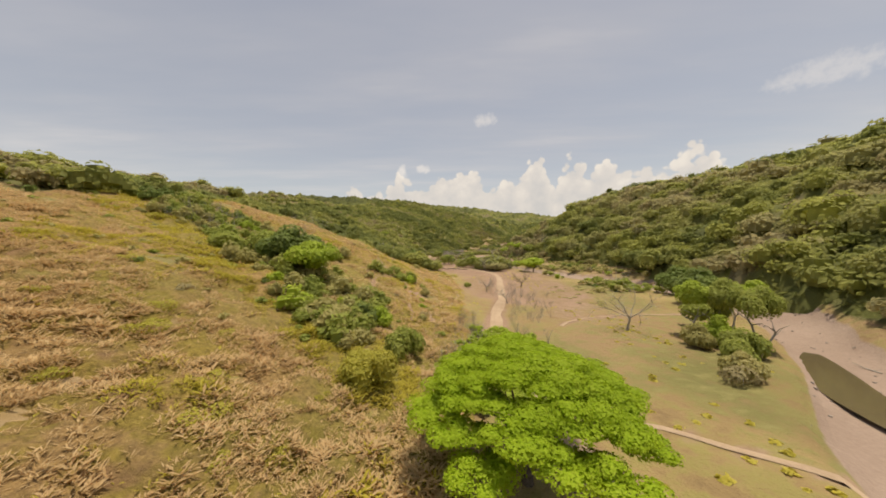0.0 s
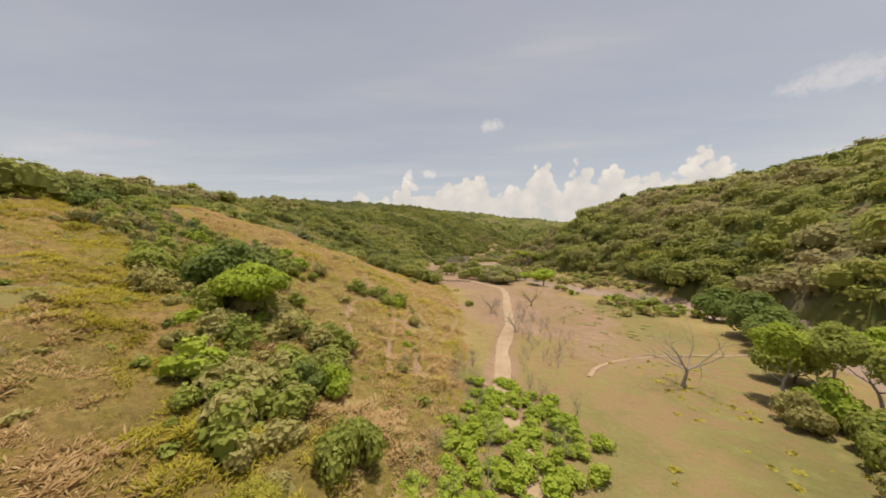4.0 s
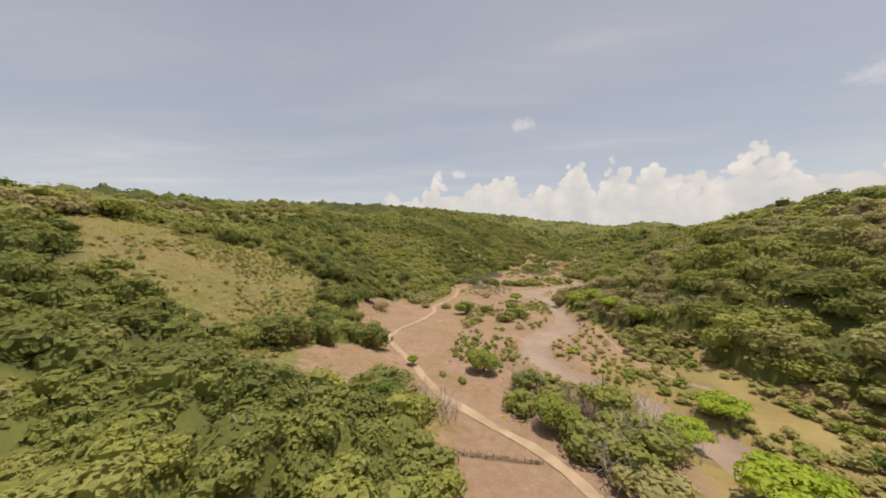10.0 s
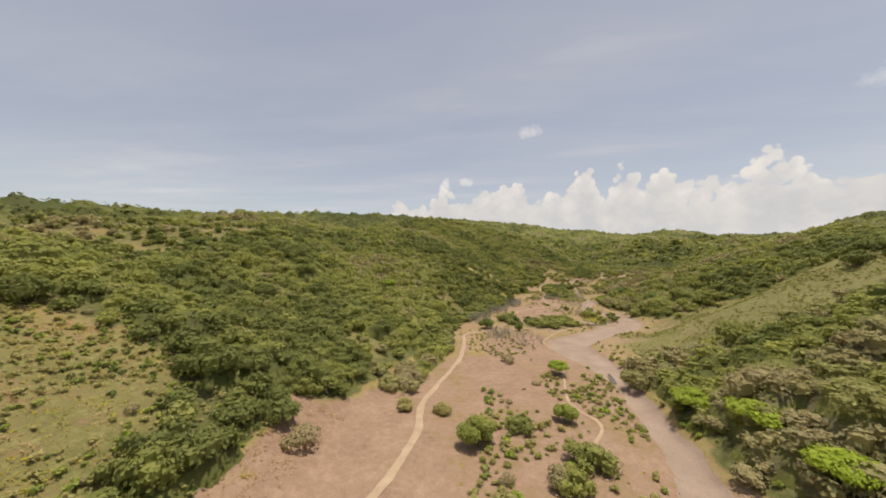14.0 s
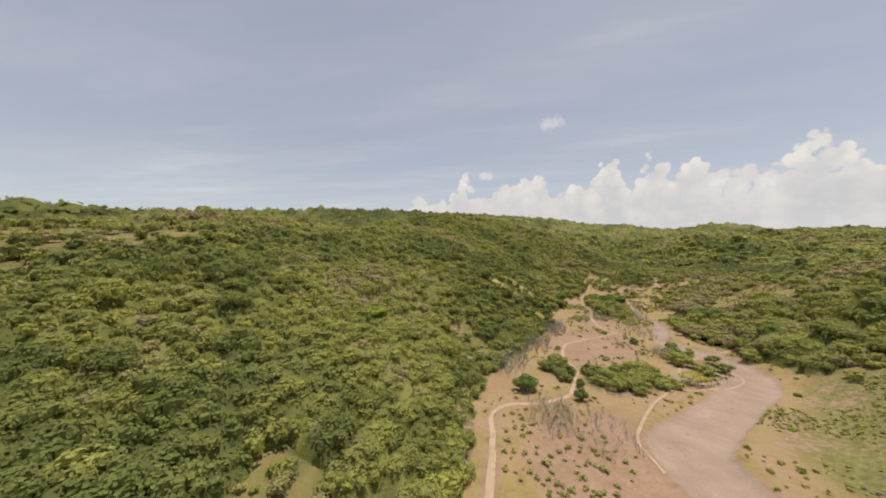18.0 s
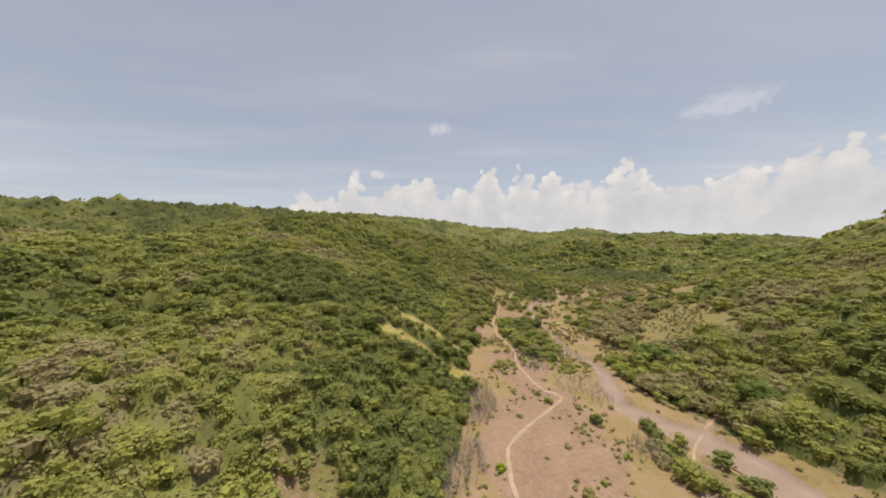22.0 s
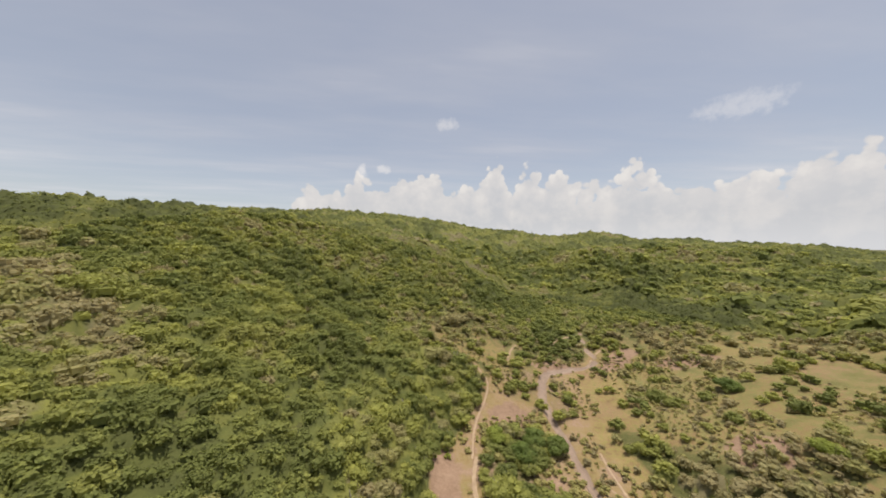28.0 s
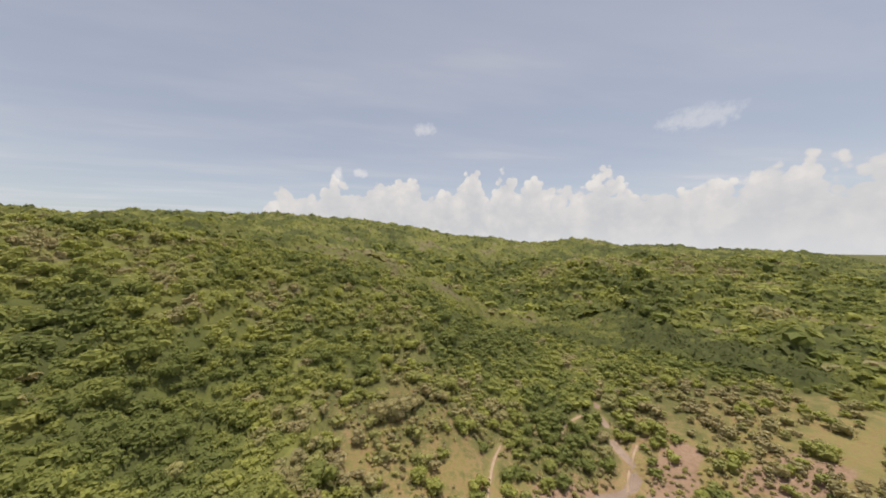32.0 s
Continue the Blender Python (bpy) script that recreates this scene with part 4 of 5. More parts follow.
class Wood:
    """A closed wood as a field of crowns: one tree to a cell of a jittered grid, each with its own radius, height and tint."""

    def __init__(self, gap, tall, x0, x1, y0, y1, seed):
        self.gap, self.tall, self.seed = gap, tall, seed
        self.i0, self.j0 = int(math.floor(x0 / gap)) - 4, int(math.floor(y0 / gap)) - 4
        ni, nj = int((x1 - x0) / gap) + 10, int((y1 - y0) / gap) + 10
        self.jj, self.ii = np.meshgrid(np.arange(nj), np.arange(ni))
        ci, cj = self.ii + self.i0, self.jj + self.j0
        h = [lattice(ci + 911 * k + 31 * seed, cj - 577 * k) for k in range(7)]
        self.cx, self.cy = (ci + 0.5 + 0.8 * (h[0] - 0.5)) * gap, (cj + 0.5 + 0.8 * (h[1] - 0.5)) * gap
        w = wood(self.cx.ravel(), self.cy.ravel()).reshape(ci.shape)
        thin = thin_zone(self.cx, self.cy)
        high = tall_zone(self.cx, self.cy)
        great = np.where(h[4] < 0.09 + 0.22 * high, 1.55 + 0.3 * high, 1.0 + 0.12 * high)
        self.r = gap * (0.52 + 0.42 * h[2]) * great * (1 - 0.2 * thin)
        self.h = tall * (0.45 + 0.90 * h[3]) * great * (1 - 0.35 * thin)
        self.there = (h[5] < 1.05 * w) & (w > 0.12)
        self.close = w > 0.8
        stand_ = 0.30 * vnoise(self.cx, self.cy, 75, 71) + 0.26 * vnoise(self.cx, self.cy, 24, 72)
        self.tone = np.clip(0.37 + stand_ * 1.25 + 0.46 * (h[6] - 0.5) + 0.16 * thin + 0.04 * high + np.where(h[4] > 0.95, 0.45, 0) - np.where(h[4] < 0.05, 0.2, 0), 0.06, 1)

    def over(self, x, y, close=False):
        """Height above the ground and tint of the topmost crown at each place."""
        fi, fj = np.floor(x / self.gap).astype(int) - self.i0, np.floor(y / self.gap).astype(int) - self.j0
        best, tone = np.full(x.shape, -1.0), np.full(x.shape, 0.4)
        for di in (-1, 0, 1):
            for dj in (-1, 0, 1):
                i, j = np.clip(fi + di, 0, self.cx.shape[0] - 1), np.clip(fj + dj, 0, self.cx.shape[1] - 1)
                q = 1 - ((x - self.cx[i, j]) ** 2 + (y - self.cy[i, j]) ** 2) / self.r[i, j] ** 2
                z = np.where((q > 0) & self.there[i, j] & (self.close[i, j] if close else True), self.h[i, j] * (0.22 + 0.78 * np.sqrt(np.maximum(q, 0))), -1)
                up_ = z > best
                best, tone = np.where(up_, z, best), np.where(up_, self.tone[i, j], tone)
        return best, tone


def leafy(store, x, y, z, tone, nx_, ny_, size, rng):
    """Leaf sprays lying along a canopy."""
    m = len(x)
    nn = np.stack([-nx_, -ny_, np.ones(m)], 1)
    nn /= np.linalg.norm(nn, axis=1)[:, None]
    nn = nn + rng.normal(0, 0.38, (m, 3))
    nn /= np.linalg.norm(nn, axis=1)[:, None]
    t = np.cross(nn, rng.normal(0, 1, (m, 3)))
    t /= np.linalg.norm(t, axis=1)[:, None] + 1e-9
    bb = np.cross(nn, t)
    s = size * rng.uniform(0.6, 1.4, (m, 1))
    w = s * rng.uniform(0.45, 0.9, (m, 1))
    p = np.stack([x, y, z], 1) + nn * rng.uniform(-0.1, 0.35, (m, 1)) * size
    q = np.stack([p - t * s, p - bb * w + nn * s * 0.2, p + t * s - nn * s * 0.15, p + bb * w], 1).reshape(-1, 3)
    store[0].append(q.astype(np.float32)), store[1].append((np.arange(4 * m).reshape(m, 4) + store[2]).astype(np.int32)), store[3].append(np.repeat(tone, 4).astype(np.float32))
    store[2] += 4 * m


def grow_wood(w, box, step, lo, hi, cards, card, seed, label, share=1.0):
    """The canopy between two distances from the flown line: a rough skin of crowns, and leaf sprays over it."""
    rng = np.random.default_rng(seed)
    x, y = np.meshgrid(np.arange(box[0], box[1], step), np.arange(box[2], box[3], step))
    x, y = x + rng.uniform(-0.3, 0.3, x.shape) * step, y + rng.uniform(-0.3, 0.3, y.shape) * step

    def skin(px, py):
        z, tone = w.over(px, py, share < 1)
        g = height(px.ravel(), py.ravel(), False).reshape(px.shape)
        k = 0.16 * w.tall
        return np.where(z > 0, g + share * z + k * 0.8 * vnoise(px, py, 1.9, 81) + k * vnoise(px, py, 0.8 * w.gap, 82), g - 0.7), tone, z > 0

    z, tone, there = skin(x, y)
    ids = np.arange(x.size).reshape(x.shape)
    f = np.stack([ids[:-1, :-1], ids[:-1, 1:], ids[1:, 1:], ids[1:, :-1]], -1).reshape(-1, 4)
    d = away(x, y).ravel()[f].mean(1)
    f = f[there.ravel()[f].any(1) & (d >= lo) & (d < hi)]
    used, back = np.unique(f, return_inverse=True)
    store = [[np.stack([x, y, z], -1).reshape(-1, 3)[used].astype(np.float32)], [back.reshape(-1, 4).astype(np.int32)], len(used), [tone.ravel()[used].astype(np.float32)]]
    n = int((box[1] - box[0]) * (box[3] - box[2]) * cards)
    px, py = rng.uniform(box[0], box[1], n), rng.uniform(box[2], box[3], n)
    d = away(px, py)
    keep = (d >= lo) & (d < hi)
    px, py = px[keep], py[keep]
    keep = w.over(px, py)[0] > 0
    px, py = px[keep], py[keep]
    pz, tone, _ = skin(px, py)
    e = 0.5
    zx, zy = (skin(px + e, py)[0] - pz) / e, (skin(px, py + e)[0] - pz) / e
    leafy(store, px, py, pz, np.clip(tone + rng.normal(0, 0.05, len(px)), 0, 1), np.clip(zx, -1.6, 1.6), np.clip(zy, -1.6, 1.6), card, rng)
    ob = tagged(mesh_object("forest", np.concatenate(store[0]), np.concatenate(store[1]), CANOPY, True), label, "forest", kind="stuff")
    layer = ob.data.attributes.new("tone", "FLOAT", "POINT")
    layer.data.foreach_set("value", np.concatenate(store[3]))


def grow_crowns(w, lo, hi, templates, label, west=-240, east=240, north=740, south=-60, broad=()):
    """The trees nearest to the flown line, crown by crown, each with leaf sprays all round."""
    rng = np.random.default_rng(len(templates[0][0]))
    x, y, r, h, tone = w.cx.ravel(), w.cy.ravel(), w.r.ravel(), w.h.ravel(), w.tone.ravel()
    d = away(x, y)
    pick = w.there.ravel() & (x > west) & (x < east) & (y < north) & (y > south) & (d >= lo) & (d < hi)
    x, y, r, h, tone, d = x[pick], y[pick], r[pick], h[pick], tone[pick], d[pick]
    z = height(x, y, False)
    up_ = r * rng.uniform(0.85, 1.35, len(x))
    store, tones = [[], [], 0], []
    which, spin = rng.integers(0, len(templates), len(x)), rng.uniform(0, 6.28, len(x))
    if broad:
        which = np.where(r > 5.0, len(templates) + which % len(broad), which)
    for i, (v, f) in enumerate(list(templates) + list(broad)):
        pick = which == i
        if not pick.any():
            continue
        sow([(v, f)], x[pick], y[pick], (z + np.maximum(0.42 * h, 0.45 * r))[pick], 1.16 * r[pick], up_[pick], spin[pick], np.zeros(int(pick.sum()), int), store)
        # tone raised as well, to brighten crowns that shade themselves
        tones.append(np.repeat(np.clip(tone[pick] + 0.10, 0, 1), len(v)))
    ob = tagged(mesh_object("forest", np.concatenate(store[0]), np.concatenate(store[1]), CANOPY_LIT), label, "forest", kind="stuff")
    layer = ob.data.attributes.new("tone", "FLOAT", "POINT")
    layer.data.foreach_set("value", np.concatenate(tones).astype(np.float32))
    return x, y, z, r, h, d


HOME = (-330, 330, -20, 900)
near_wood = Wood(4.9, 4.7, *HOME, 1)
near_c = [crown(160 + i, 11, 480, 0.078, 0.74, 0.66, 0.40, 0.84, -0.75, 0.15) for i in range(9)]
next_c = [crown(180 + i, 8, 170, 0.108, 0.76, 0.66, 0.42, 0.84, -0.65, 0.25) for i in range(8)]
big_c = [crown(240 + i, 15, 640, 0.060, 0.78, 0.70, 0.36, 0.84, -0.7, 0.2) for i in range(5)]
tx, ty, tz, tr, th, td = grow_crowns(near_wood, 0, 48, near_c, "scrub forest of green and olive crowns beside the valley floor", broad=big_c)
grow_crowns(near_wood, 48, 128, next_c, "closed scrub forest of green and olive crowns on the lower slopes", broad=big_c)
# slim trunks under the nearest crowns
sticks = [tubes([((0, 0, -0.3), (0.12, 0.05, 0.4), 0.06, 0.05), ((0.12, 0.05, 0.4), (0.05 * k, -0.1, 0.9), 0.05, 0.03), ((0.12, 0.05, 0.4), (-0.3, 0.08 * k, 0.85), 0.04, 0.02)], 4) for k in range(-2, 3)]
store = [[], [], 0]
pick = (lattice(np.arange(len(tx)), np.arange(len(tx)) * 3) < 0.8)
rng = np.random.default_rng(3)
sow(sticks, tx[pick], ty[pick], tz[pick], tr[pick], th[pick] * 0.9, rng.uniform(0, 6.28, int(pick.sum())), rng.integers(0, 5, int(pick.sum())), store)
tagged(mesh_object("trunks", np.concatenate(store[0]), np.concatenate(store[1]), BARK_PALE), "slim grey trunks standing under the scrub forest crowns", "trunks", kind="stuff")
CORE = (-195, 225, -20, 740)
grow_wood(near_wood, CORE, 1.7, 0, 128, 0.95, 0.5, 1, "dark undergrowth below the crowns of the scrub forest", 0.62)
far_wood_c = [crown(200 + i, 5, 50, 0.17, 0.78, 0.58, 0.5, 0.86, -0.4, 0.3) for i in range(8)]
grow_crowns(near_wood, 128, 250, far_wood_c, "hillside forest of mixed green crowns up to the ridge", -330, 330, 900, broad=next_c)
grow_wood(near_wood, HOME, 3.0, 124, 252, 0.05, 1.0, 3, "dark undergrowth below the crowns of the hillside forest", 0.62)
grow_wood(near_wood, HOME, 2.2, 246, 1e9, 0.2, 1.2, 4, "mixed green forest high on the hillsides up to the ridge")
wide_wood = Wood(8.0, 7.0, -720, 1320, -60, 1760, 4)
tiny_c = [crown(210 + i, 3, 14, 0.36, 0.75, 0.45, 0.6, 0.84, -0.3, 0.4) for i in range(6)]
grow_crowns(wide_wood, 0, 1e9, tiny_c, "broad crowns of the forest across the far valley", 322, 720, 1150, 560)
grow_crowns(wide_wood, 0, 1e9, tiny_c, "broad crowns of the forest at the head of the valley", 20, 322, 1150, 896)
for k, (box, step) in enumerate((((-720, -320, -60, 898), 6.0), ((320, 900, 380, 898), 3.2), ((-720, 1320, 888, 1250), 3.4), ((-720, 1320, 1240, 1760), 5.2))):
    grow_wood(wide_wood, box, step, 0, 1e9, 0.05, 2.0, 5 + k, "distant hill forest fading towards the far ridge")

# low scrub over the open floor, the thin slopes and the dry grass
for x0, x1, y0, y1, gap, much, size, seed in ((-30, 190, 320, 500, 2.6, 0.36, 0.85, 51), (20, 220, 500, 730, 2.8, 0.95, 1.45, 57), (-140, -45, 140, 245, 1.7, 0.8, 0.8, 52), (-66, -30, 396, 428, 2.0, 0.8, 0.9, 63), (-80, 0, 10, 122, 2.6, 0.3, 0.62, 53), (60, 178, 278, 408, 1.8, 0.95, 0.8, 54), (-76, -50, 276, 308, 1.6, 1.0, 1.15, 62), (-12, 60, 160, 320, 2.1, 0.62, 0.9, 55), (38, 82, 85, 215, 2.6, 0.8, 1.45, 56)):
    x, y, rng = scatter(x0, x1, y0, y1, gap, seed)
    patchy = smooth(0.5 + 0.9 * vnoise(x, y, 16, 23))
    keep = (rng.uniform(0, 1, len(x)) < much * 1.6 * patchy) & (wood(x, y) < 0.75) & (near_curve(x, y, ROAD) > 3) & (near_curve(x, y, FOOTPATH) > 1.8) & (near_curve(x, y, RIVER) > 0.8) & (near_curve(x, y, BROOK) > 0.8)
    keep &= most(blob(x, y, -40, 228, 19, 34, 5), blob(x, y, -7, 292, 13, 22, 12), 0.8 * blob(x, y, 20, 446, 17, 28, -20)) < 0.5
    for p in SIDE_PATHS:
        keep &= near_curve(x, y, p) > 1.3
    plant(x[keep], y[keep], rng, cheap_c if size < 0.9 else far_c if y0 > 300 else mid_c, size, 1.15 if y0 > 300 else 0.9 if x0 < -100 else 0.6, 0.75)
# low shrubs crowding the gully
shrub_c = [crown(220 + i, 7, 170, 0.125, 0.75, low=-0.5, up=0.4) for i in range(7)]
x, y, rng = scatter(-72, -6, 28, 80, 1.8, 58)
d = near_curve(x, y, GULLY)
keep = (rng.uniform(0, 1, len(x)) < 1.1 * smooth((9.0 - d) / 5)) & (x < -9)
plant(x[keep], y[keep], rng, shrub_c, 1.35, 0.35)
x, y, rng = scatter(-50, -4, 52, 76, 1.9, 61)
keep = rng.uniform(0, 1, len(x)) < most(blob(x, y, -32, 64, 9, 6), 0.5 * blob(x, y, -11, 68, 6, 2.5))
plant(x[keep], y[keep], rng, shrub_c, 1.5)
# fresh green shrubs in the hollow behind the big tree
x, y, rng = scatter(-4, 16, 24, 62, 1.3, 59)
keep = rng.uniform(0, 1, len(x)) < 0.85 * blob(x, y, 5, 34, 5.5, 13, -8)
tall = rng.uniform(0.7, 1.2, int(keep.sum()))
sow(shrub_c, x[keep], y[keep], height(x[keep], y[keep], False) + 0.4, tall, tall * 0.8, tall * 50, rng.integers(0, len(shrub_c), int(keep.sum())), heap["bright"])
# low green mats on the floor
x, y, rng = scatter(20, 52, 58, 106, 1.8, 60)
keep = rng.uniform(0, 1, len(x)) < 0.6 * blob(x, y, 35, 84, 8, 18, -12) * smooth(0.5 + 1.5 * vnoise(x, y, 6, 29))
tall = rng.uniform(0.5, 1.1, int(keep.sum()))
sow(mid_c, x[keep], y[keep], lie(x[keep], y[keep]) + 0.08, tall, tall * 0.14, tall * 50, rng.integers(0, len(mid_c), int(keep.sum())), heap["olive"])
TONES = {"dark": "dark green low bushes scattered over dry ground", "mid": "green low bushes scattered over dry ground", "bright": "fresh yellow-green low bushes on dry grass",
         "olive": "olive half-dry low bushes on the open floor", "dry": "grey-brown leafless low thickets on the open floor"}
for k, (vs, fs, n) in heap.items():
    if n:
        tagged(mesh_object("scrub", np.concatenate(vs), np.concatenate(fs), WOODS[k]), TONES[k], "scrub", kind="stuff")

# ---- single trees and bushes that stand apart ----
KINDS = {}


def timber(root, limbs, bark, sides=6):
    """Trunk and each main branch of a tree as parts of their own."""
    trunk, rest = limbs[:5], limbs[5:]
    v, f = tubes(trunk, sides)
    stem = part("trunk", v, f, bark, root)
    groups = []
    for limb in rest:
        if not groups or not any(np.allclose(limb[0], g[1]) for g in groups[-1]):
            groups.append([])
        groups[-1].append(limb)
    for g in groups:
        v, f = tubes(g, sides)
        part("branch", v, f, bark, stem)


def kind_tree(key):
    """Builds one tree or bush of a kind, about unit size: crown radius 1 m, to be scaled where it stands."""
    rng = np.random.default_rng(abs(sum(ord(c) * (i + 7) for i, c in enumerate(key))))
    name, leaf, label, category, lobes, cards, card, flat, lift, bark = KINDS[key]
    root = tagged(new(name), label, category)
    timber(root, limbs_of(rng, lift + 0.55, 0.075 if lift > 0.6 else 0.04, 0.06, 5, 0.5, 1, 0.5 * min(1.0, 1.2 / (lift + 0.55))), bark, 5)
    v, f = crown(sum(map(ord, key)), lobes, cards, card, flat, spread=0.72, lobe=0.42 if lobes > 12 else 0.48, low=-0.7, heart=0.0 if 'thin' in key or 'dry' in key else 0.85)
    part("crown", v + (0, 0, lift), f, leaf, root)
    return root


def kind(key, *given):
    KINDS[key] = given


kind("round_dark", "tree", LEAF_DARK, "round dark green broadleaf tree standing alone", "tree", 16, 1500, 0.07, 0.85, 0.8, BARK)
kind("round_mid", "tree", LEAF_MID, "leafy mid green tree with an uneven crown", "tree", 16, 1500, 0.07, 0.8, 0.78, BARK)
kind("wide_bright", "tree", LEAF_BRIGHT, "spreading bright green tree with a flat crown", "tree", 16, 1500, 0.068, 0.5, 0.85, BARK)
kind("yellow_thin", "tree", LEAF_YELLOW, "thin feathery tree with yellow-green leaves", "tree", 14, 800, 0.065, 0.6, 0.95, BARK_PALE)
kind("bush_green", "bush", LEAF_MID, "low green bush on dry ground", "bush", 10, 900, 0.085, 0.75, 0.45, BARK)
kind("bush_bright", "bush", LEAF_BRIGHT, "low yellow-green bush on dry grass", "bush", 10, 900, 0.085, 0.75, 0.45, BARK)
kind("bush_olive", "bush", LEAF_OLIVE, "half-dry olive bush on sparse grass", "bush", 10, 900, 0.085, 0.7, 0.45, BARK)
kind("bush_dry", "bush", LEAF_DRY, "grey-brown leafless bush on dry ground", "bush", 8, 360, 0.12, 0.75, 0.5, BARK_PALE)
kind("bush_thin", "bush", LEAF_YELLOW, "sparse yellow-green bush on the dry grass slope", "bush", 10, 1000, 0.055, 0.7, 0.4, BARK)
kind("shrub_yellow", "bush", LEAF_YELLOW, "tall leafy yellow-green shrub at the foot of the slope", "bush", 14, 1700, 0.05, 0.85, 0.5, BARK)
kind("tall_mid", "tree", LEAF_MID, "slender riverside tree with a high green crown", "tree", 16, 1800, 0.06, 0.85, 1.85, BARK_PALE)
kind("tall_bright", "tree", LEAF_BRIGHT, "slender riverside tree with a high yellow-green crown", "tree", 15, 1500, 0.06, 0.75, 1.95, BARK_PALE)
first = {}


def stand(key, x, y, r, tall=1.0, group="", label=""):
    m = Matrix.Translation((x, y, at(x, y) - 0.05)) @ Matrix.Rotation((x * 12.9 + y * 7.3) % 6.283, 4, "Z") @ Matrix.Diagonal((r, r, r * tall, 1))
    if key not in first:
        ob = first[key] = kind_tree(key)
        ob.matrix_basis = m
    else:
        ob = copy_thing(first[key], m)
        ob.matrix_basis = m
    if group:
        ob["group"] = group
    if label:
        ob["label"] = label
    return ob


for row in (
    ("bush_green", -5, 30, 1.9, 1.7), ("shrub_yellow", -6.5, 23, 2.1, 1.35), ("shrub_yellow", -8, 26, 1.2, 1.2), ("tall_bright", 33.2, 44.5, 2.8, 1.1), ("tall_mid", 35.9, 42.6, 2.8, 1.15), ("tall_mid", 36.4, 37.8, 2.5, 1.2), ("tall_bright", 39.0, 41.5, 2.7, 1.15), ("bush_green", 30, 33.6, 1.9, 1.5), ("bush_green", 32.8, 36.2, 2.1, 1.5), ("bush_bright", 33.6, 40.5, 2.2, 1.5), ("bush_olive", 27.8, 30.8, 1.7, 1.3), ("bush_dry", 26.3, 29, 1.4, 1.2), ("bush_olive", 30.6, 40, 1.9, 1.4), ("tall_mid", 41, 47, 2.8, 1.0), ("round_mid", 40, 50, 3.2, 1.1), ("round_dark", 48, 60, 4.2, 1.0),
    ("round_dark", 52, 68, 5.0, 1.0), ("round_dark", 58, 82, 5.2, 1.0), ("round_dark", -25, 47, 4.4, 1.0),
    ("wide_bright", -20.5, 44, 3.6, 1.2), ("round_mid", -31, 51, 3.6, 1.0), ("bush_green", -12, 36, 2.4, 1.0), ("bush_olive", -14, 33, 2.4, 1.0), ("bush_green", -36, 48, 3.0, 1.0), ("bush_bright", -9, 37, 1.8, 1.2),
    ("wide_bright", 34, 136, 5.4, 0.85), ("round_dark", -19, 143, 3.4, 1.05), ("round_mid", 9.5, 149, 3.8, 1.05), ("wide_bright", -21.5, 173, 1.5, 1.3), ("bush_dry", -13, 168, 1.0, 1.2),
    ("round_mid", -3.5, 172, 3.9, 1.0), ("bush_dry", -50, 166, 3.2, 1.0), ("wide_bright", 15.5, 297, 4.0, 1.0), ("round_mid", -13, 241, 4.4, 1.0), ("round_mid", 10, 257, 3.2, 1.0), ("bush_olive", -35, 255, 2.6, 1.1),
    ("bush_olive", -24, 255, 2.6, 1.0), ("bush_dry", -51, 229, 3.6, 1.0), ("bush_dry", -4, 307, 3.4, 0.9), ("round_dark", 5, 367, 2.4, 1.3), ("round_dark", -15, 371, 4.8, 0.9), ("round_dark", 7, 380, 2.0, 1.2),
    ("yellow_thin", 55, 396, 6.0, 0.6), ("bush_dry", 63, 435, 3.6, 0.9), ("bush_dry", 58, 428, 3.4, 0.9), ("round_dark", 113, 488, 7.0, 0.8), ("wide_bright", -85, 379, 6.0, 0.8), ("round_mid", 96, 508, 4.0, 0.9),
    ("round_dark", 51, 453, 2.4, 1.0), ("round_mid", 92, 493, 4.6, 0.9), ("bush_green", 39, 471, 2.0, 1.0), ("bush_olive", 35, 518, 3.2, 0.9), ("bush_olive", 70, 510, 3.4, 0.9), ("round_dark", 68, 589, 5.6, 0.85),
    ("round_dark", 76, 598, 5.8, 0.85), ("round_dark", 85, 592, 5.4, 0.9), ("round_mid", 60, 601, 5.0, 0.85), ("round_dark", 187, 612, 6.0, 0.7), ("round_mid", 162, 556, 4.4, 0.8), ("round_dark", 111, 498, 7.4, 0.8),
    ("round_dark", 115, 444, 7.0, 0.8), ("round_mid", 108, 432, 6.0, 0.8), ("bush_olive", -14, 111, 1.7, 1.0), ("bush_green", 4, 95, 1.2, 1.3), ("bush_green", -10, 71, 1.3, 1.1), ("bush_olive", -6, 63, 1.2, 1.1),
    ("bush_dry", 19, 147, 4.4, 1.0), ("bush_dry", 16, 141, 3.2, 1.0), ("wide_bright", 44, 262, 5.0, 0.9), ("wide_bright", 47, 246, 5.6, 0.85), ("wide_bright", 49, 230, 5.2, 0.85), ("round_mid", 52, 216, 4.8, 0.9),
    ("wide_bright", 30, 150, 3.6, 0.9), ("wide_bright", 41, 158, 4.2, 0.8), ("bush_green", -8, 165, 1.2, 1.1), ("bush_dry", 27, 484, 1.8, 0.8), ("bush_olive", 22, 462, 1.5, 0.8), ("bush_dry", 32, 440, 1.4, 0.8),
):
    stand(*row, group="trees and bushes of the valley floor")

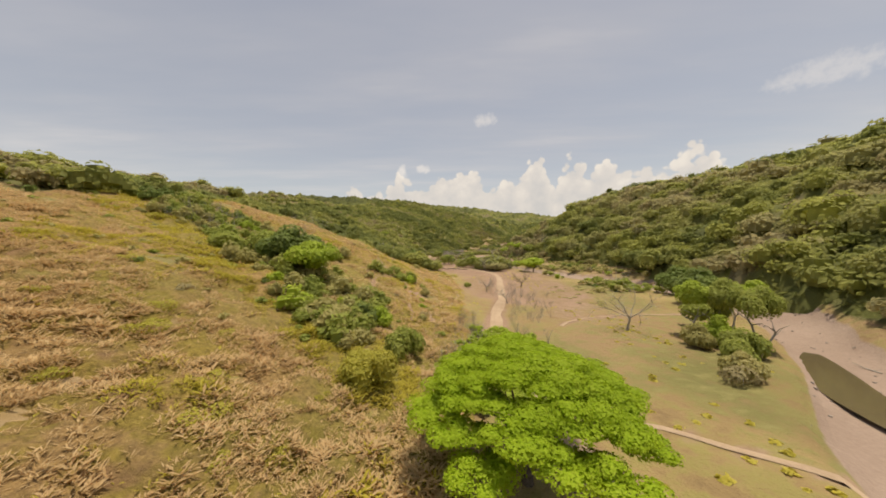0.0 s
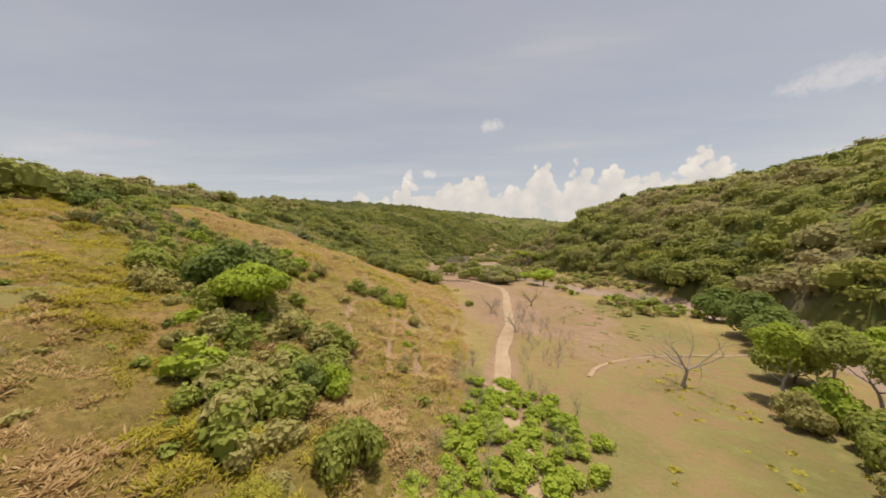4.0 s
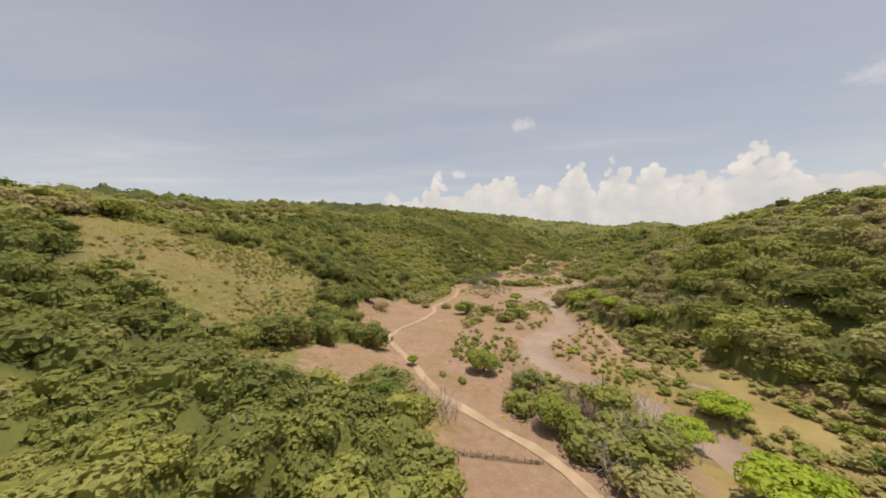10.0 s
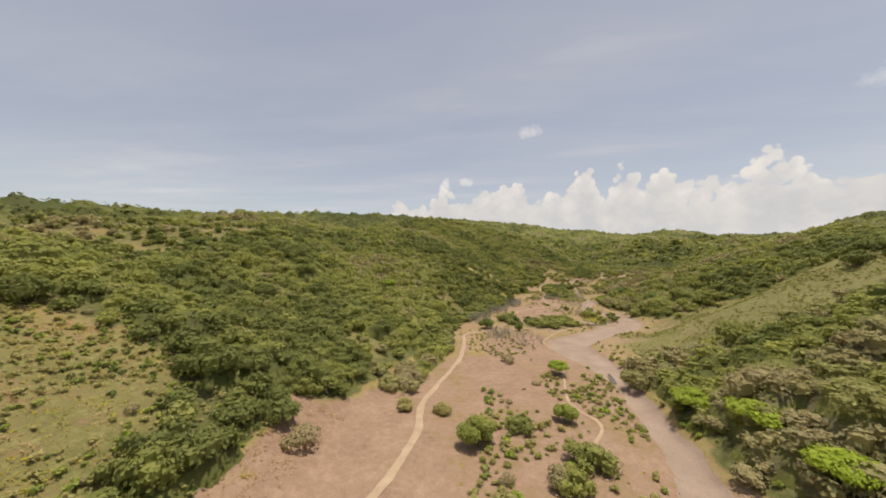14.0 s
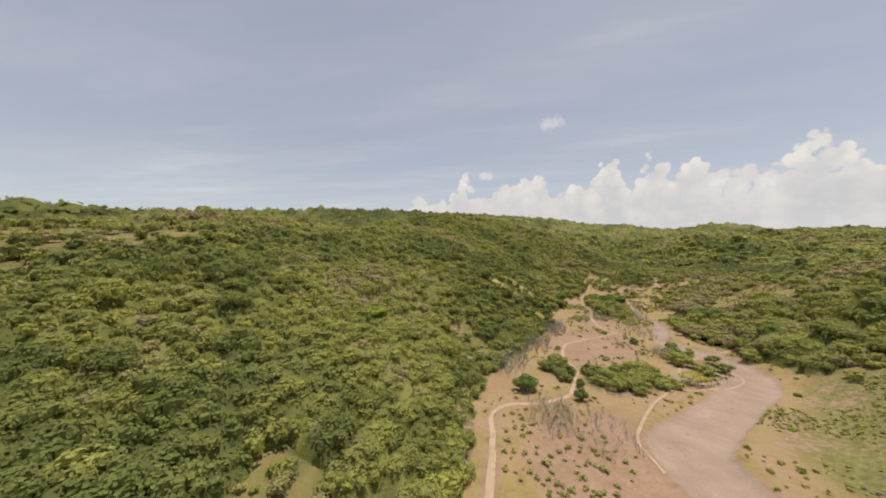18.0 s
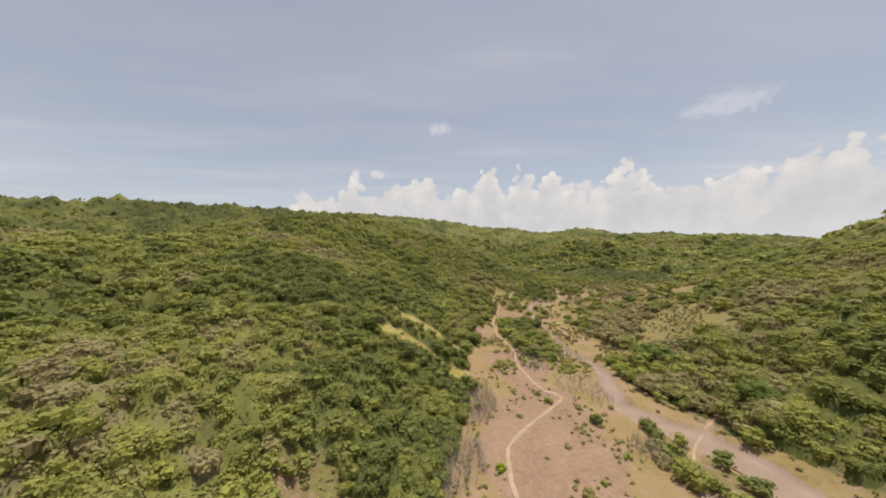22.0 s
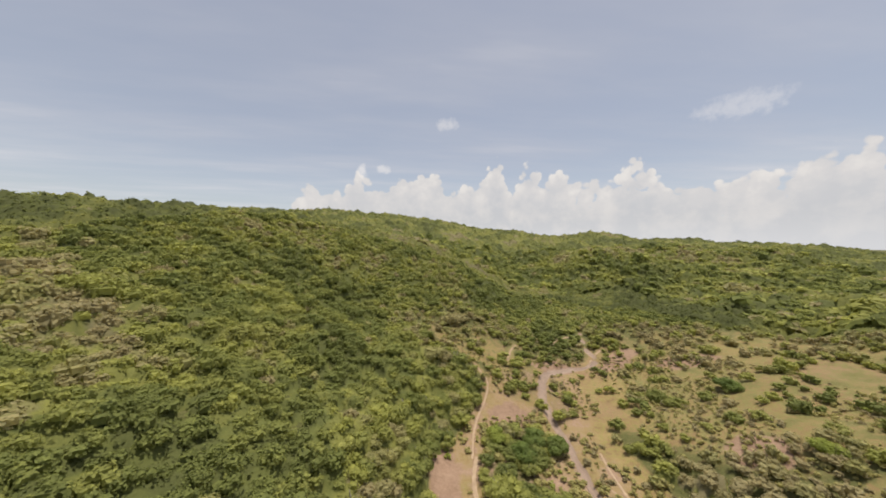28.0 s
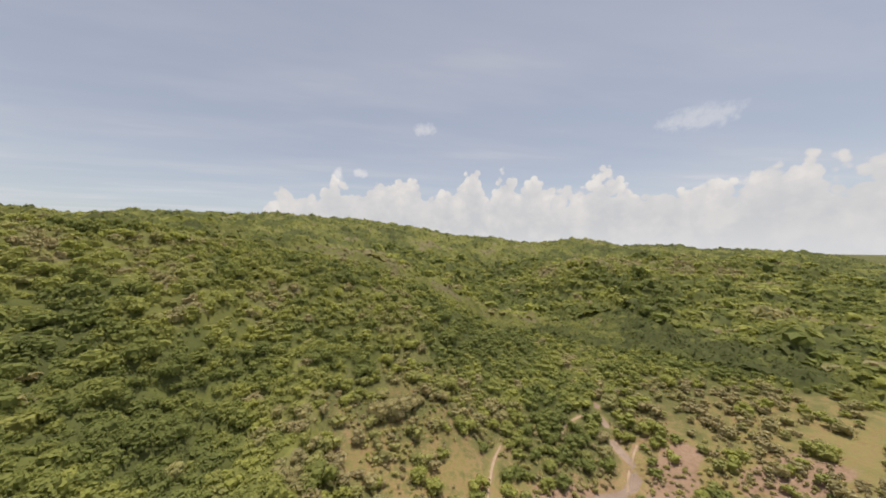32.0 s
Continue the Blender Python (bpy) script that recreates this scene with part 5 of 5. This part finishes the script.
# thin yellow-green bushes on the near slope
for x, y, r in ((-13, 15, 1.5), (-22, 21, 1.3), (-23.5, 24, 1.2), (-30, 21, 1.0), (-9, 15, 0.9), (-11, 13, 1.0), (-21, 15, 0.8), (-18, 24, 0.8), (-52, 53, 1.6), (-15, 18, 1.1), (-9, 20, 0.8), (-15, 24, 0.7), (-17, 14, 0.7),
                (-39, 98, 1.5), (-36, 104, 1.7), (-29, 107, 1.5), (-4, 121, 1.3), (-48, 105, 1.8), (-3, 114, 1.5), (0, 118, 1.2), (-44, 30, 1.2), (-38, 36, 1.2), (-33, 30, 1.0)):
    stand("bush_thin", x, y, r, 0.85, group="bushes on the dry grass slope")

# bushes dotted over the dry slopes and the floor
rng = np.random.default_rng(77)
count = 0
while count < 150:
    u = rng.uniform()
    if u < 0.34:
        x, y = rng.uniform(-75, -4), rng.uniform(24, 118)
    elif u < 0.52:
        x, y = rng.uniform(-135, -60), rng.uniform(150, 235)
    elif u < 0.72:
        x, y = rng.uniform(-12, 26), rng.uniform(190, 300)
    else:
        x, y = rng.uniform(-5, 100), rng.uniform(320, 620)
    xa, ya = np.array([x]), np.array([y])
    if min(near_curve(xa, ya, ROAD)[0] - 2.5, near_curve(xa, ya, FOOTPATH)[0] - 2, near_curve(xa, ya, RIVER)[0], near_curve(xa, ya, BROOK)[0]) < 0.8 or blob(xa, ya, -40, 228, 19, 34, 5)[0] > 0.3:
        continue
    stand(("bush_green", "bush_bright", "bush_olive", "bush_dry", "bush_olive")[int(rng.integers(0, 5))], x, y, rng.uniform(0.6, 1.7) * (1.25 if y > 320 else 0.6 if y < 120 else 1), rng.uniform(0.7, 1.15), group="bushes dotted over the open ground")
    count += 1


def great_tree(x, y):
    """The big fresh green tree near the start: a spreading crown in layered, feathery tiers."""
    rng = np.random.default_rng(5)
    root = tagged(new("tree"), "large spreading tree with dense bright green feathery leaves", "tree")
    timber(root, limbs_of(rng, 6.6, 0.36, 0.05, 7, 0.36, 2, 0.52), BARK, 8)
    for k in range(46):
        q, a = math.sqrt((k + 0.5) / 46), k * 2.4
        rise = math.sqrt(max(0.0, 1 - 0.93 * q * q)) + rng.normal(0, 0.06)
        wide = rng.uniform(1.35, 2.0)
        v, f = crown(300 + k, 10, 2600, 0.040, 0.42, 0.7, 0.42, 0.75, -0.3, 0.55)
        part("crown", v * (wide, wide, wide * 0.8) + (5.5 * q * math.cos(a), 5.5 * q * math.sin(a), 2.2 + 4.6 * rise), f, LEAF_FRESH, root)
    root.matrix_basis = Matrix.Translation((x, y, at(x, y)))


great_tree(3.9, 16.8)


def bare_tree(x, y, tall, seed, pale=True, spread=0.6, label="leafless pale grey tree with spreading bare limbs"):
    rng = np.random.default_rng(seed)
    ob = tagged(new("bare_tree"), label, "bare tree")
    timber(ob, limbs_of(rng, tall, 0.03 * tall + 0.05, 0.08, 7, 0.32, 3, spread), BARK_PALE if pale else BARK, 5)
    ob.matrix_basis = Matrix.Translation((x, y, at(x, y)))
    return ob


for x, y, tall, seed, pale in ((26, 47.5, 6.5, 1, True), (20.5, 96, 5.0, 2, False), (9, 88, 5.0, 3, True), (-54, 111, 10.5, 4, True), (-29, 138, 6, 5, True), (5, 165, 8.0, 6, True), (18.5, 143, 7.5, 7, True), (14, 138, 6.0, 8, True),
                               (12, 70, 4.5, 9, True), (-32, 62, 5.5, 12, True), (50, 98, 5.5, 13, True), (-8, 352, 6.5, 14, True), (-30, 318, 6, 15, True), (62, 205, 8, 16, True), (88, 560, 6, 17, True)):
    bare_tree(x, y, tall, seed, pale)


# ---- grass tufts on the near slopes and the floor ----
tufts = [crown(400 + i, 3, 12, 0.4, 0.3, 0.5, 0.5, 0, 0.0, 1.3) for i in range(8)]
store = [[], [], 0]
for x0, x1, y0, y1, gap in ((-62, 32, 4, 75, 1.5), (-75, 30, 75, 130, 1.8), (-135, 30, 130, 245, 2.4), (-42, 22, 478, 545, 1.3)):
    x, y, rng = scatter(x0, x1, y0, y1, gap, 32)
    ok = (wood(x, y) < 0.4) & (near_curve(x, y, ROAD) > 2.2) & (near_curve(x, y, RIVER) > 1.0) & (blob(x, y, -40, 228, 19, 34, 5) < 0.3)
    ok &= (vnoise(x, y, 9, 21) + 0.6 * vnoise(x, y, 3, 22) > 0.1) & (rng.uniform(0, 1, len(x)) < np.where(side_of(x, y)[0] > 0, 0.85, 0.35))
    x, y = x[ok], y[ok]
    if y0 > 400:
        pick = most(strip(x, y, STRIP_A, 5.0, 2.0), strip(x, y, STRIP_B, 5.0, 2.0)) > 0.3
        x, y = x[pick], y[pick]
    r = rng.uniform(0.3, 0.7, len(x)) * (1.6 if y0 > 400 else 1)
    sow(tufts, x, y, lie(x, y) - 0.03, r, r * rng.uniform(0.5, 0.9, len(x)), rng.uniform(0, 6.28, len(x)), rng.integers(0, 8, len(x)), store)
tagged(mesh_object("grass", np.concatenate(store[0]), np.concatenate(store[1]), TUFT_GREEN), "tufts of yellowing green grass in the damper hollows", "grass", kind="stuff")


def sward(x, y, step, tall):
    """How high the matted grass stands over the ground; under zero where there is none."""
    lump = 1.1 * vnoise(x, y, 1.5 * step / 0.4, 61) + 0.5 * vnoise(x, y, 3.8 * step / 0.4, 62) + 0.35 * vnoise(x, y, 11.0, 63)
    open_ = smooth((side_of(x, y)[0] + 3) / 6) * smooth((0.35 - wood(x, y)) / 0.2) * smooth((near_curve(x, y, ROAD) - 2.0) / 1.5)
    for p in TRAILS:
        open_ = open_ * smooth((near_curve(x, y, p) - 0.05) / 0.5)
    return tall * np.clip(lump + 0.8, -0.4, 1.9), open_


def matted(x0, x1, y0, y1, step, tall, seed):
    """Lumps of matted dry grass rising out of the ground."""
    rng = np.random.default_rng(seed)
    x, y = np.meshgrid(np.arange(x0, x1, step), np.arange(y0, y1, step))
    x, y = x + rng.uniform(-0.35, 0.35, x.shape) * step, y + rng.uniform(-0.35, 0.35, y.shape) * step
    xr, yr = x.ravel(), y.ravel()
    up_, open_ = sward(xr, yr, step, tall)
    rim = np.minimum(np.minimum(xr - x0, x1 - xr), np.minimum(yr - y0, y1 - yr))
    open_ = open_ * smooth(rim / 2.5)
    up_ = (up_ + tall * rng.normal(0, 0.16, xr.size)) * open_ - 0.35 * (1 - open_)
    z = lie(xr, yr) + up_
    ids = np.arange(x.size).reshape(x.shape)
    f = np.stack([ids[:-1, :-1], ids[:-1, 1:], ids[1:, 1:], ids[1:, :-1]], -1).reshape(-1, 4)
    f = f[(up_[f] > 0).any(1)]
    used, back = np.unique(f, return_inverse=True)
    v = np.stack([xr, yr, z], -1)[used]
    tagged(mesh_object("grass", v, back.reshape(-1, 4), MAT_GRASS, True), "matted tussocks of dry tan and olive grass on the slope", "grass", kind="stuff")


def blades(x0, x1, y0, y1, much, each, tall, mat_step, mat_tall, seed):
    """Leaning blades of dry and of yellow-green grass, in clumps on the matted sward."""
    rng = np.random.default_rng(seed)
    n = int((x1 - x0) * (y1 - y0) * much)
    x, y = rng.uniform(x0, x1, n), rng.uniform(y0, y1, n)
    clump = vnoise(x, y, 1.1, 91) + 0.7 * vnoise(x, y, 2.7, 92)
    up_, open_ = sward(x, y, mat_step, mat_tall)
    ok = (clump + rng.normal(0, 0.35, n) > -0.25) & (open_ > 0.6)
    x, y, clump, z = x[ok], y[ok], clump[ok], (lie(x, y) + np.maximum(up_ * open_, 0))[ok]
    fresh = 0.55 * vnoise(x, y, 6.5, 95) + 0.45 * vnoise(x, y, 18, 96) + 0.35 * vnoise(x, y, 2.0, 97) + 1.2 * smooth((6.0 - near_curve(x, y, BAND)) / 4) + rng.normal(0, 0.16, len(x)) - 0.28
    for mat, pick, label in ((TUFT, fresh < 0, "leaning blades of dry tan grass on the open slope"), (TUFT_GREEN, fresh >= 0, "leaning blades of yellow-green grass in patches on the open slope")):
        bx, by, bz, bc = (np.repeat(v[pick], each) for v in (x, y, z, clump))
        m = len(bx)
        a, lean = rng.uniform(0, 6.283, m), rng.uniform(0.8, 2.6, m)
        long = tall * rng.uniform(0.6, 1.3, m) * np.clip(0.85 + 0.5 * bc, 0.5, 1.6)
        d = np.stack([np.cos(a) * lean, np.sin(a) * lean, np.ones(m)], 1)
        d /= np.linalg.norm(d, axis=1)[:, None]
        b = np.stack([-np.sin(a), np.cos(a), np.zeros(m)], 1) * (0.062 * long * rng.uniform(0.7, 1.5, m))[:, None]
        o = np.stack([bx, by, bz - 0.06], 1) + rng.normal(0, 0.10, (m, 3)) * (1, 1, 0.25) * tall / 0.45
        mid_ = o + d * (0.6 * long)[:, None]
        tip = o + d * long[:, None] - np.stack([0 * a, 0 * a, 0.10 * long], 1)
        V = np.stack([o - 0.5 * b, mid_ - b, tip, mid_ + b], 1).reshape(-1, 3)
        tagged(mesh_object("grass", V, np.arange(4 * m).reshape(m, 4), mat), label, "grass", kind="stuff")


matted(-70, 6, 2, 56, 0.38, 0.40, 1)
matted(-88, 8, 51, 125, 0.7, 0.42, 2)
blades(-56, 5, 4, 38, 12.0, 8, 0.55, 0.38, 0.40, 71)
blades(-70, 6, 38, 53, 8.0, 6, 0.6, 0.38, 0.40, 72)
blades(-80, 8, 53, 122, 5.0, 5, 0.7, 0.7, 0.42, 73)
blades(-142, -48, 148, 244, 1.5, 4, 0.8, 1.2, 0.0, 74)


# ---- water lying in the river bends ----
def pool(points, half, drop, label):
    c = curve_points(points, 1.0)[:, :2]
    d = np.gradient(c, axis=0)
    d /= np.linalg.norm(d, axis=1)[:, None]
    n = np.stack([d[:, 1], -d[:, 0]], 1)
    w = half * np.sin(np.linspace(0.12, math.pi - 0.12, len(c))) ** 0.6
    z = float(np.min(height(c[:, 0], c[:, 1], False))) + drop
    a, b = c + n * w[:, None], c - n * w[:, None]
    V = np.stack([np.c_[a, np.full(len(c), z)], np.c_[b, np.full(len(c), z)]], 1).reshape(-1, 3)
    i = np.arange(len(c) - 1) * 2
    tagged(mesh_object("water", V, np.stack([i, i + 1, i + 3, i + 2], 1), WATER), label, "water", kind="structure")


pool([(32.5, 18), (34.5, 24), (37, 30), (40.5, 35), (45, 40.5)], 2.3, 0.42, "still brown pool in the bend of the dry river")
pool([(20, 176), (25, 171), (31, 165)], 0.9, 0.12, "dark trickle of water along the sandy river bed")
pool([(37, 288), (36, 298), (37, 306)], 1.2, 0.12, "dark trickle of water along the sandy river bed")
pool([(88, 563), (90, 575), (92, 590)], 1.1, 0.25, "narrow dark brook between earth banks")


# ---- grey leafless thickets ----
def twiggy(seed):
    """A dozen bare stems that fork, fanning out of one root; unit height."""
    rng = np.random.default_rng(seed)
    out = []
    for _ in range(9):
        a, lean = rng.uniform(0, 6.283), rng.uniform(0.15, 0.8)
        d = np.array([math.cos(a) * lean, math.sin(a) * lean, 1.0])
        p = np.zeros(3)
        for k in range(3):
            d = d + rng.normal(0, 0.16, 3)
            q = p + d / np.linalg.norm(d) * 0.38
            out.append((p, q, 0.009 - 0.002 * k, 0.007 - 0.002 * k))
            if k:
                for _ in range(2):
                    e = d + rng.normal(0, 0.5, 3)
                    out.append((p, p + e / np.linalg.norm(e) * 0.4, 0.004, 0.002))
            p = q
    return tubes(out, 3)


twigs = [twiggy(500 + i) for i in range(6)]
for cx, cy, rx, ry, turn, gap, tall, seed in ((16, 68, 5, 15, -8, 2.2, 1.8, 1), (13, 88, 5, 10, 0, 2.2, 2.2, 2), (20, 152, 6, 11, 35, 1.6, 4.2, 3), (28, 162, 5, 7, 0, 2.0, 3.4, 4), (-12, 152, 5, 8, 0, 2.0, 3.6, 5), (5, 42, 6, 16, -8, 2.4, 2.0, 6),
                                              (-8, 350, 8, 14, 0, 2.4, 4.0, 7), (8, 345, 10, 14, 0, 3.0, 3.0, 8), (60, 432, 8, 8, 0, 2.2, 3.6, 9), (48, 520, 10, 18, 0, 2.8, 3.4, 10), (78, 530, 8, 20, 0, 3.0, 3.2, 11), (-48, 60, 8, 6, -30, 2.4, 2.6, 12), (60, 480, 12, 16, 0, 3.0, 3.2, 13), (-22, 398, 7, 18, -15, 2.3, 4.6, 14), (-8, 436, 7, 18, -20, 2.3, 4.8, 15), (8, 474, 7, 18, -20, 2.3, 4.6, 16)):
    x, y, rng = scatter(cx - 1.3 * rx - 6, cx + 1.3 * rx + 6, cy - 1.3 * ry - 3, cy + 1.3 * ry + 3, gap, 600 + seed)
    keep = (rng.uniform(0, 1, len(x)) < blob(x, y, cx, cy, rx, ry, turn)) & (near_curve(x, y, ROAD) > 1.9) & (near_curve(x, y, RIVER) > 0.3)
    x, y = x[keep], y[keep]
    t = tall * rng.uniform(0.6, 1.2, len(x))
    store = [[], [], 0]
    sow(twigs, x, y, lie(x, y) - 0.05, t * 0.75, t, rng.uniform(0, 6.28, len(x)), rng.integers(0, 6, len(x)), store)
    if store[2]:
        tagged(mesh_object("thicket", np.concatenate(store[0]), np.concatenate(store[1]), BARK_PALE), "grey leafless thicket of thin bare stems on dry ground", "thicket", kind="stuff")


# ---- brush fence across the bare field ----
def brush_fence(a, b, seed):
    rng = np.random.default_rng(seed)
    root = tagged(new("fence"), "low rough fence of dry brush and stakes across the bare field", "fence")
    length = math.hypot(b[0] - a[0], b[1] - a[1])
    steps = int(length / 1.1)
    for i in range(steps + 1):
        f = i / steps
        x, y = a[0] + (b[0] - a[0]) * f, a[1] + (b[1] - a[1]) * f + 0.5 * math.sin(5 * f)
        z = at(x, y)
        v, fc = tubes([((x, y, z - 0.2), (x + rng.normal(0, 0.06), y + rng.normal(0, 0.06), z + rng.uniform(0.7, 1.1)), 0.05, 0.04)], 5)
        part("post", v, fc, BARK, root)
        bits = [((x + rng.uniform(-0.7, 0.7), y + rng.normal(0, 0.15), z + rng.uniform(0, 0.5)), (x + rng.uniform(-0.9, 0.9), y + rng.normal(0, 0.25), z + rng.uniform(0.1, 0.8)), 0.03, 0.012) for _ in range(16)]
        v, fc = tubes(bits, 4)
        part("brushwood", v, fc, BARK, root)


brush_fence((-9, 138.5), (5.2, 140.5), 4)


# ---- river bed: cut bank, stones and driftwood ----
def cut_bank(points, tall, label):
    c = curve_points(points, 0.8)[:, :2]
    rng = np.random.default_rng(len(c))
    d = np.gradient(c, axis=0)
    d /= np.linalg.norm(d, axis=1)[:, None]
    n = np.stack([d[:, 1], -d[:, 0]], 1)
    k = len(c)
    w = np.convolve(rng.normal(0, 1, k + 8), np.ones(5) / 5, "same")[4:-4]
    c = c + n * w[:, None] * 0.5
    rows = []
    for off, up_ in ((0.9, -0.15), (0.15, 0.0), (-0.05, tall * 0.8), (-0.35, tall), (-1.6, -0.12)):
        p = c + n * (off + rng.normal(0, 0.08, k))[:, None]
        rows.append(np.c_[p, lie(p[:, 0], p[:, 1]) + up_ * (1 + 0.3 * w)])
    V = np.stack(rows, 1).reshape(-1, 3)
    ids = np.arange(5 * k).reshape(k, 5)
    q = np.stack([ids[:-1, :-1], ids[:-1, 1:], ids[1:, 1:], ids[1:, :-1]], -1).reshape(-1, 4)
    tagged(mesh_object("bank", V, q, WORN, False), label, "bank", kind="structure")


cut_bank([(37, 134), (38, 128), (44, 122), (56, 112), (66, 104)], 0.6, "undercut brown earth bank beside the dry river bed")
cut_bank([(86, 566), (88, 578), (90, 592), (94, 604)], 0.7, "undercut orange earth bank beside the narrow brook")


def stone(seed):
    rng = np.random.default_rng(seed)
    v, f = cube_ball(np.zeros(3), 1.0)
    return (v + rng.normal(0, 0.12, v.shape)) * (1, 0.8, 0.55), f


stones = [stone(i) for i in range(6)]
store = [[], [], 0]
for line, much in ((RIVER, 0.2), (BROOK, 0.3)):
    c = curve_points(line, 1.0)
    rng = np.random.default_rng(len(c))
    pts = c[rng.integers(0, len(c), 900), :2] + rng.normal(0, 3.0, (900, 2))
    ok = near_curve(pts[:, 0], pts[:, 1], line) < 0.8
    x, y = pts[ok].T
    r = rng.uniform(0.08, 0.3, len(x)) ** 1.2
    sow(stones, x, y, lie(x, y) + 0.1 * r, r, r, rng.uniform(0, 6.28, len(x)), rng.integers(0, 6, len(x)), store)
tagged(mesh_object("stones", np.concatenate(store[0]), np.concatenate(store[1]), STONE), "grey stones and cobbles strewn over the dry river bed", "stones", kind="stuff")
for k, (x, y) in enumerate(((31, 21), (46, 36), (52, 118), (30, 168), (36, 210), (60, 400))):
    rng = np.random.default_rng(k)
    ob = tagged(new("driftwood"), "bleached driftwood branch lying on the river sand", "driftwood")
    a = rng.uniform(0, 3.1)
    u = np.array([math.cos(a), math.sin(a), 0])
    v, f = tubes([((-u * 1.2) + (0, 0, 0.08), u * 0.2 + (0, 0, 0.12), 0.07, 0.055), (u * 0.2 + (0, 0, 0.12), u * 1.3 + (0.2, 0.1, 0.25), 0.055, 0.025)], 6)
    part("stem", v, f, BARK_PALE, ob)
    v, f = tubes([(u * 0.2 + (0, 0, 0.12), u * 0.7 + (-0.4, 0.4, 0.5), 0.035, 0.012), (-u * 0.5 + (0, 0, 0.1), -u * 0.6 + (0.4, -0.3, 0.4), 0.03, 0.01)], 5)
    part("branch", v, f, BARK_PALE, ob)
    ob.matrix_basis = Matrix.Translation((x, y, float(lie(np.array([x]), np.array([y]))[0])))
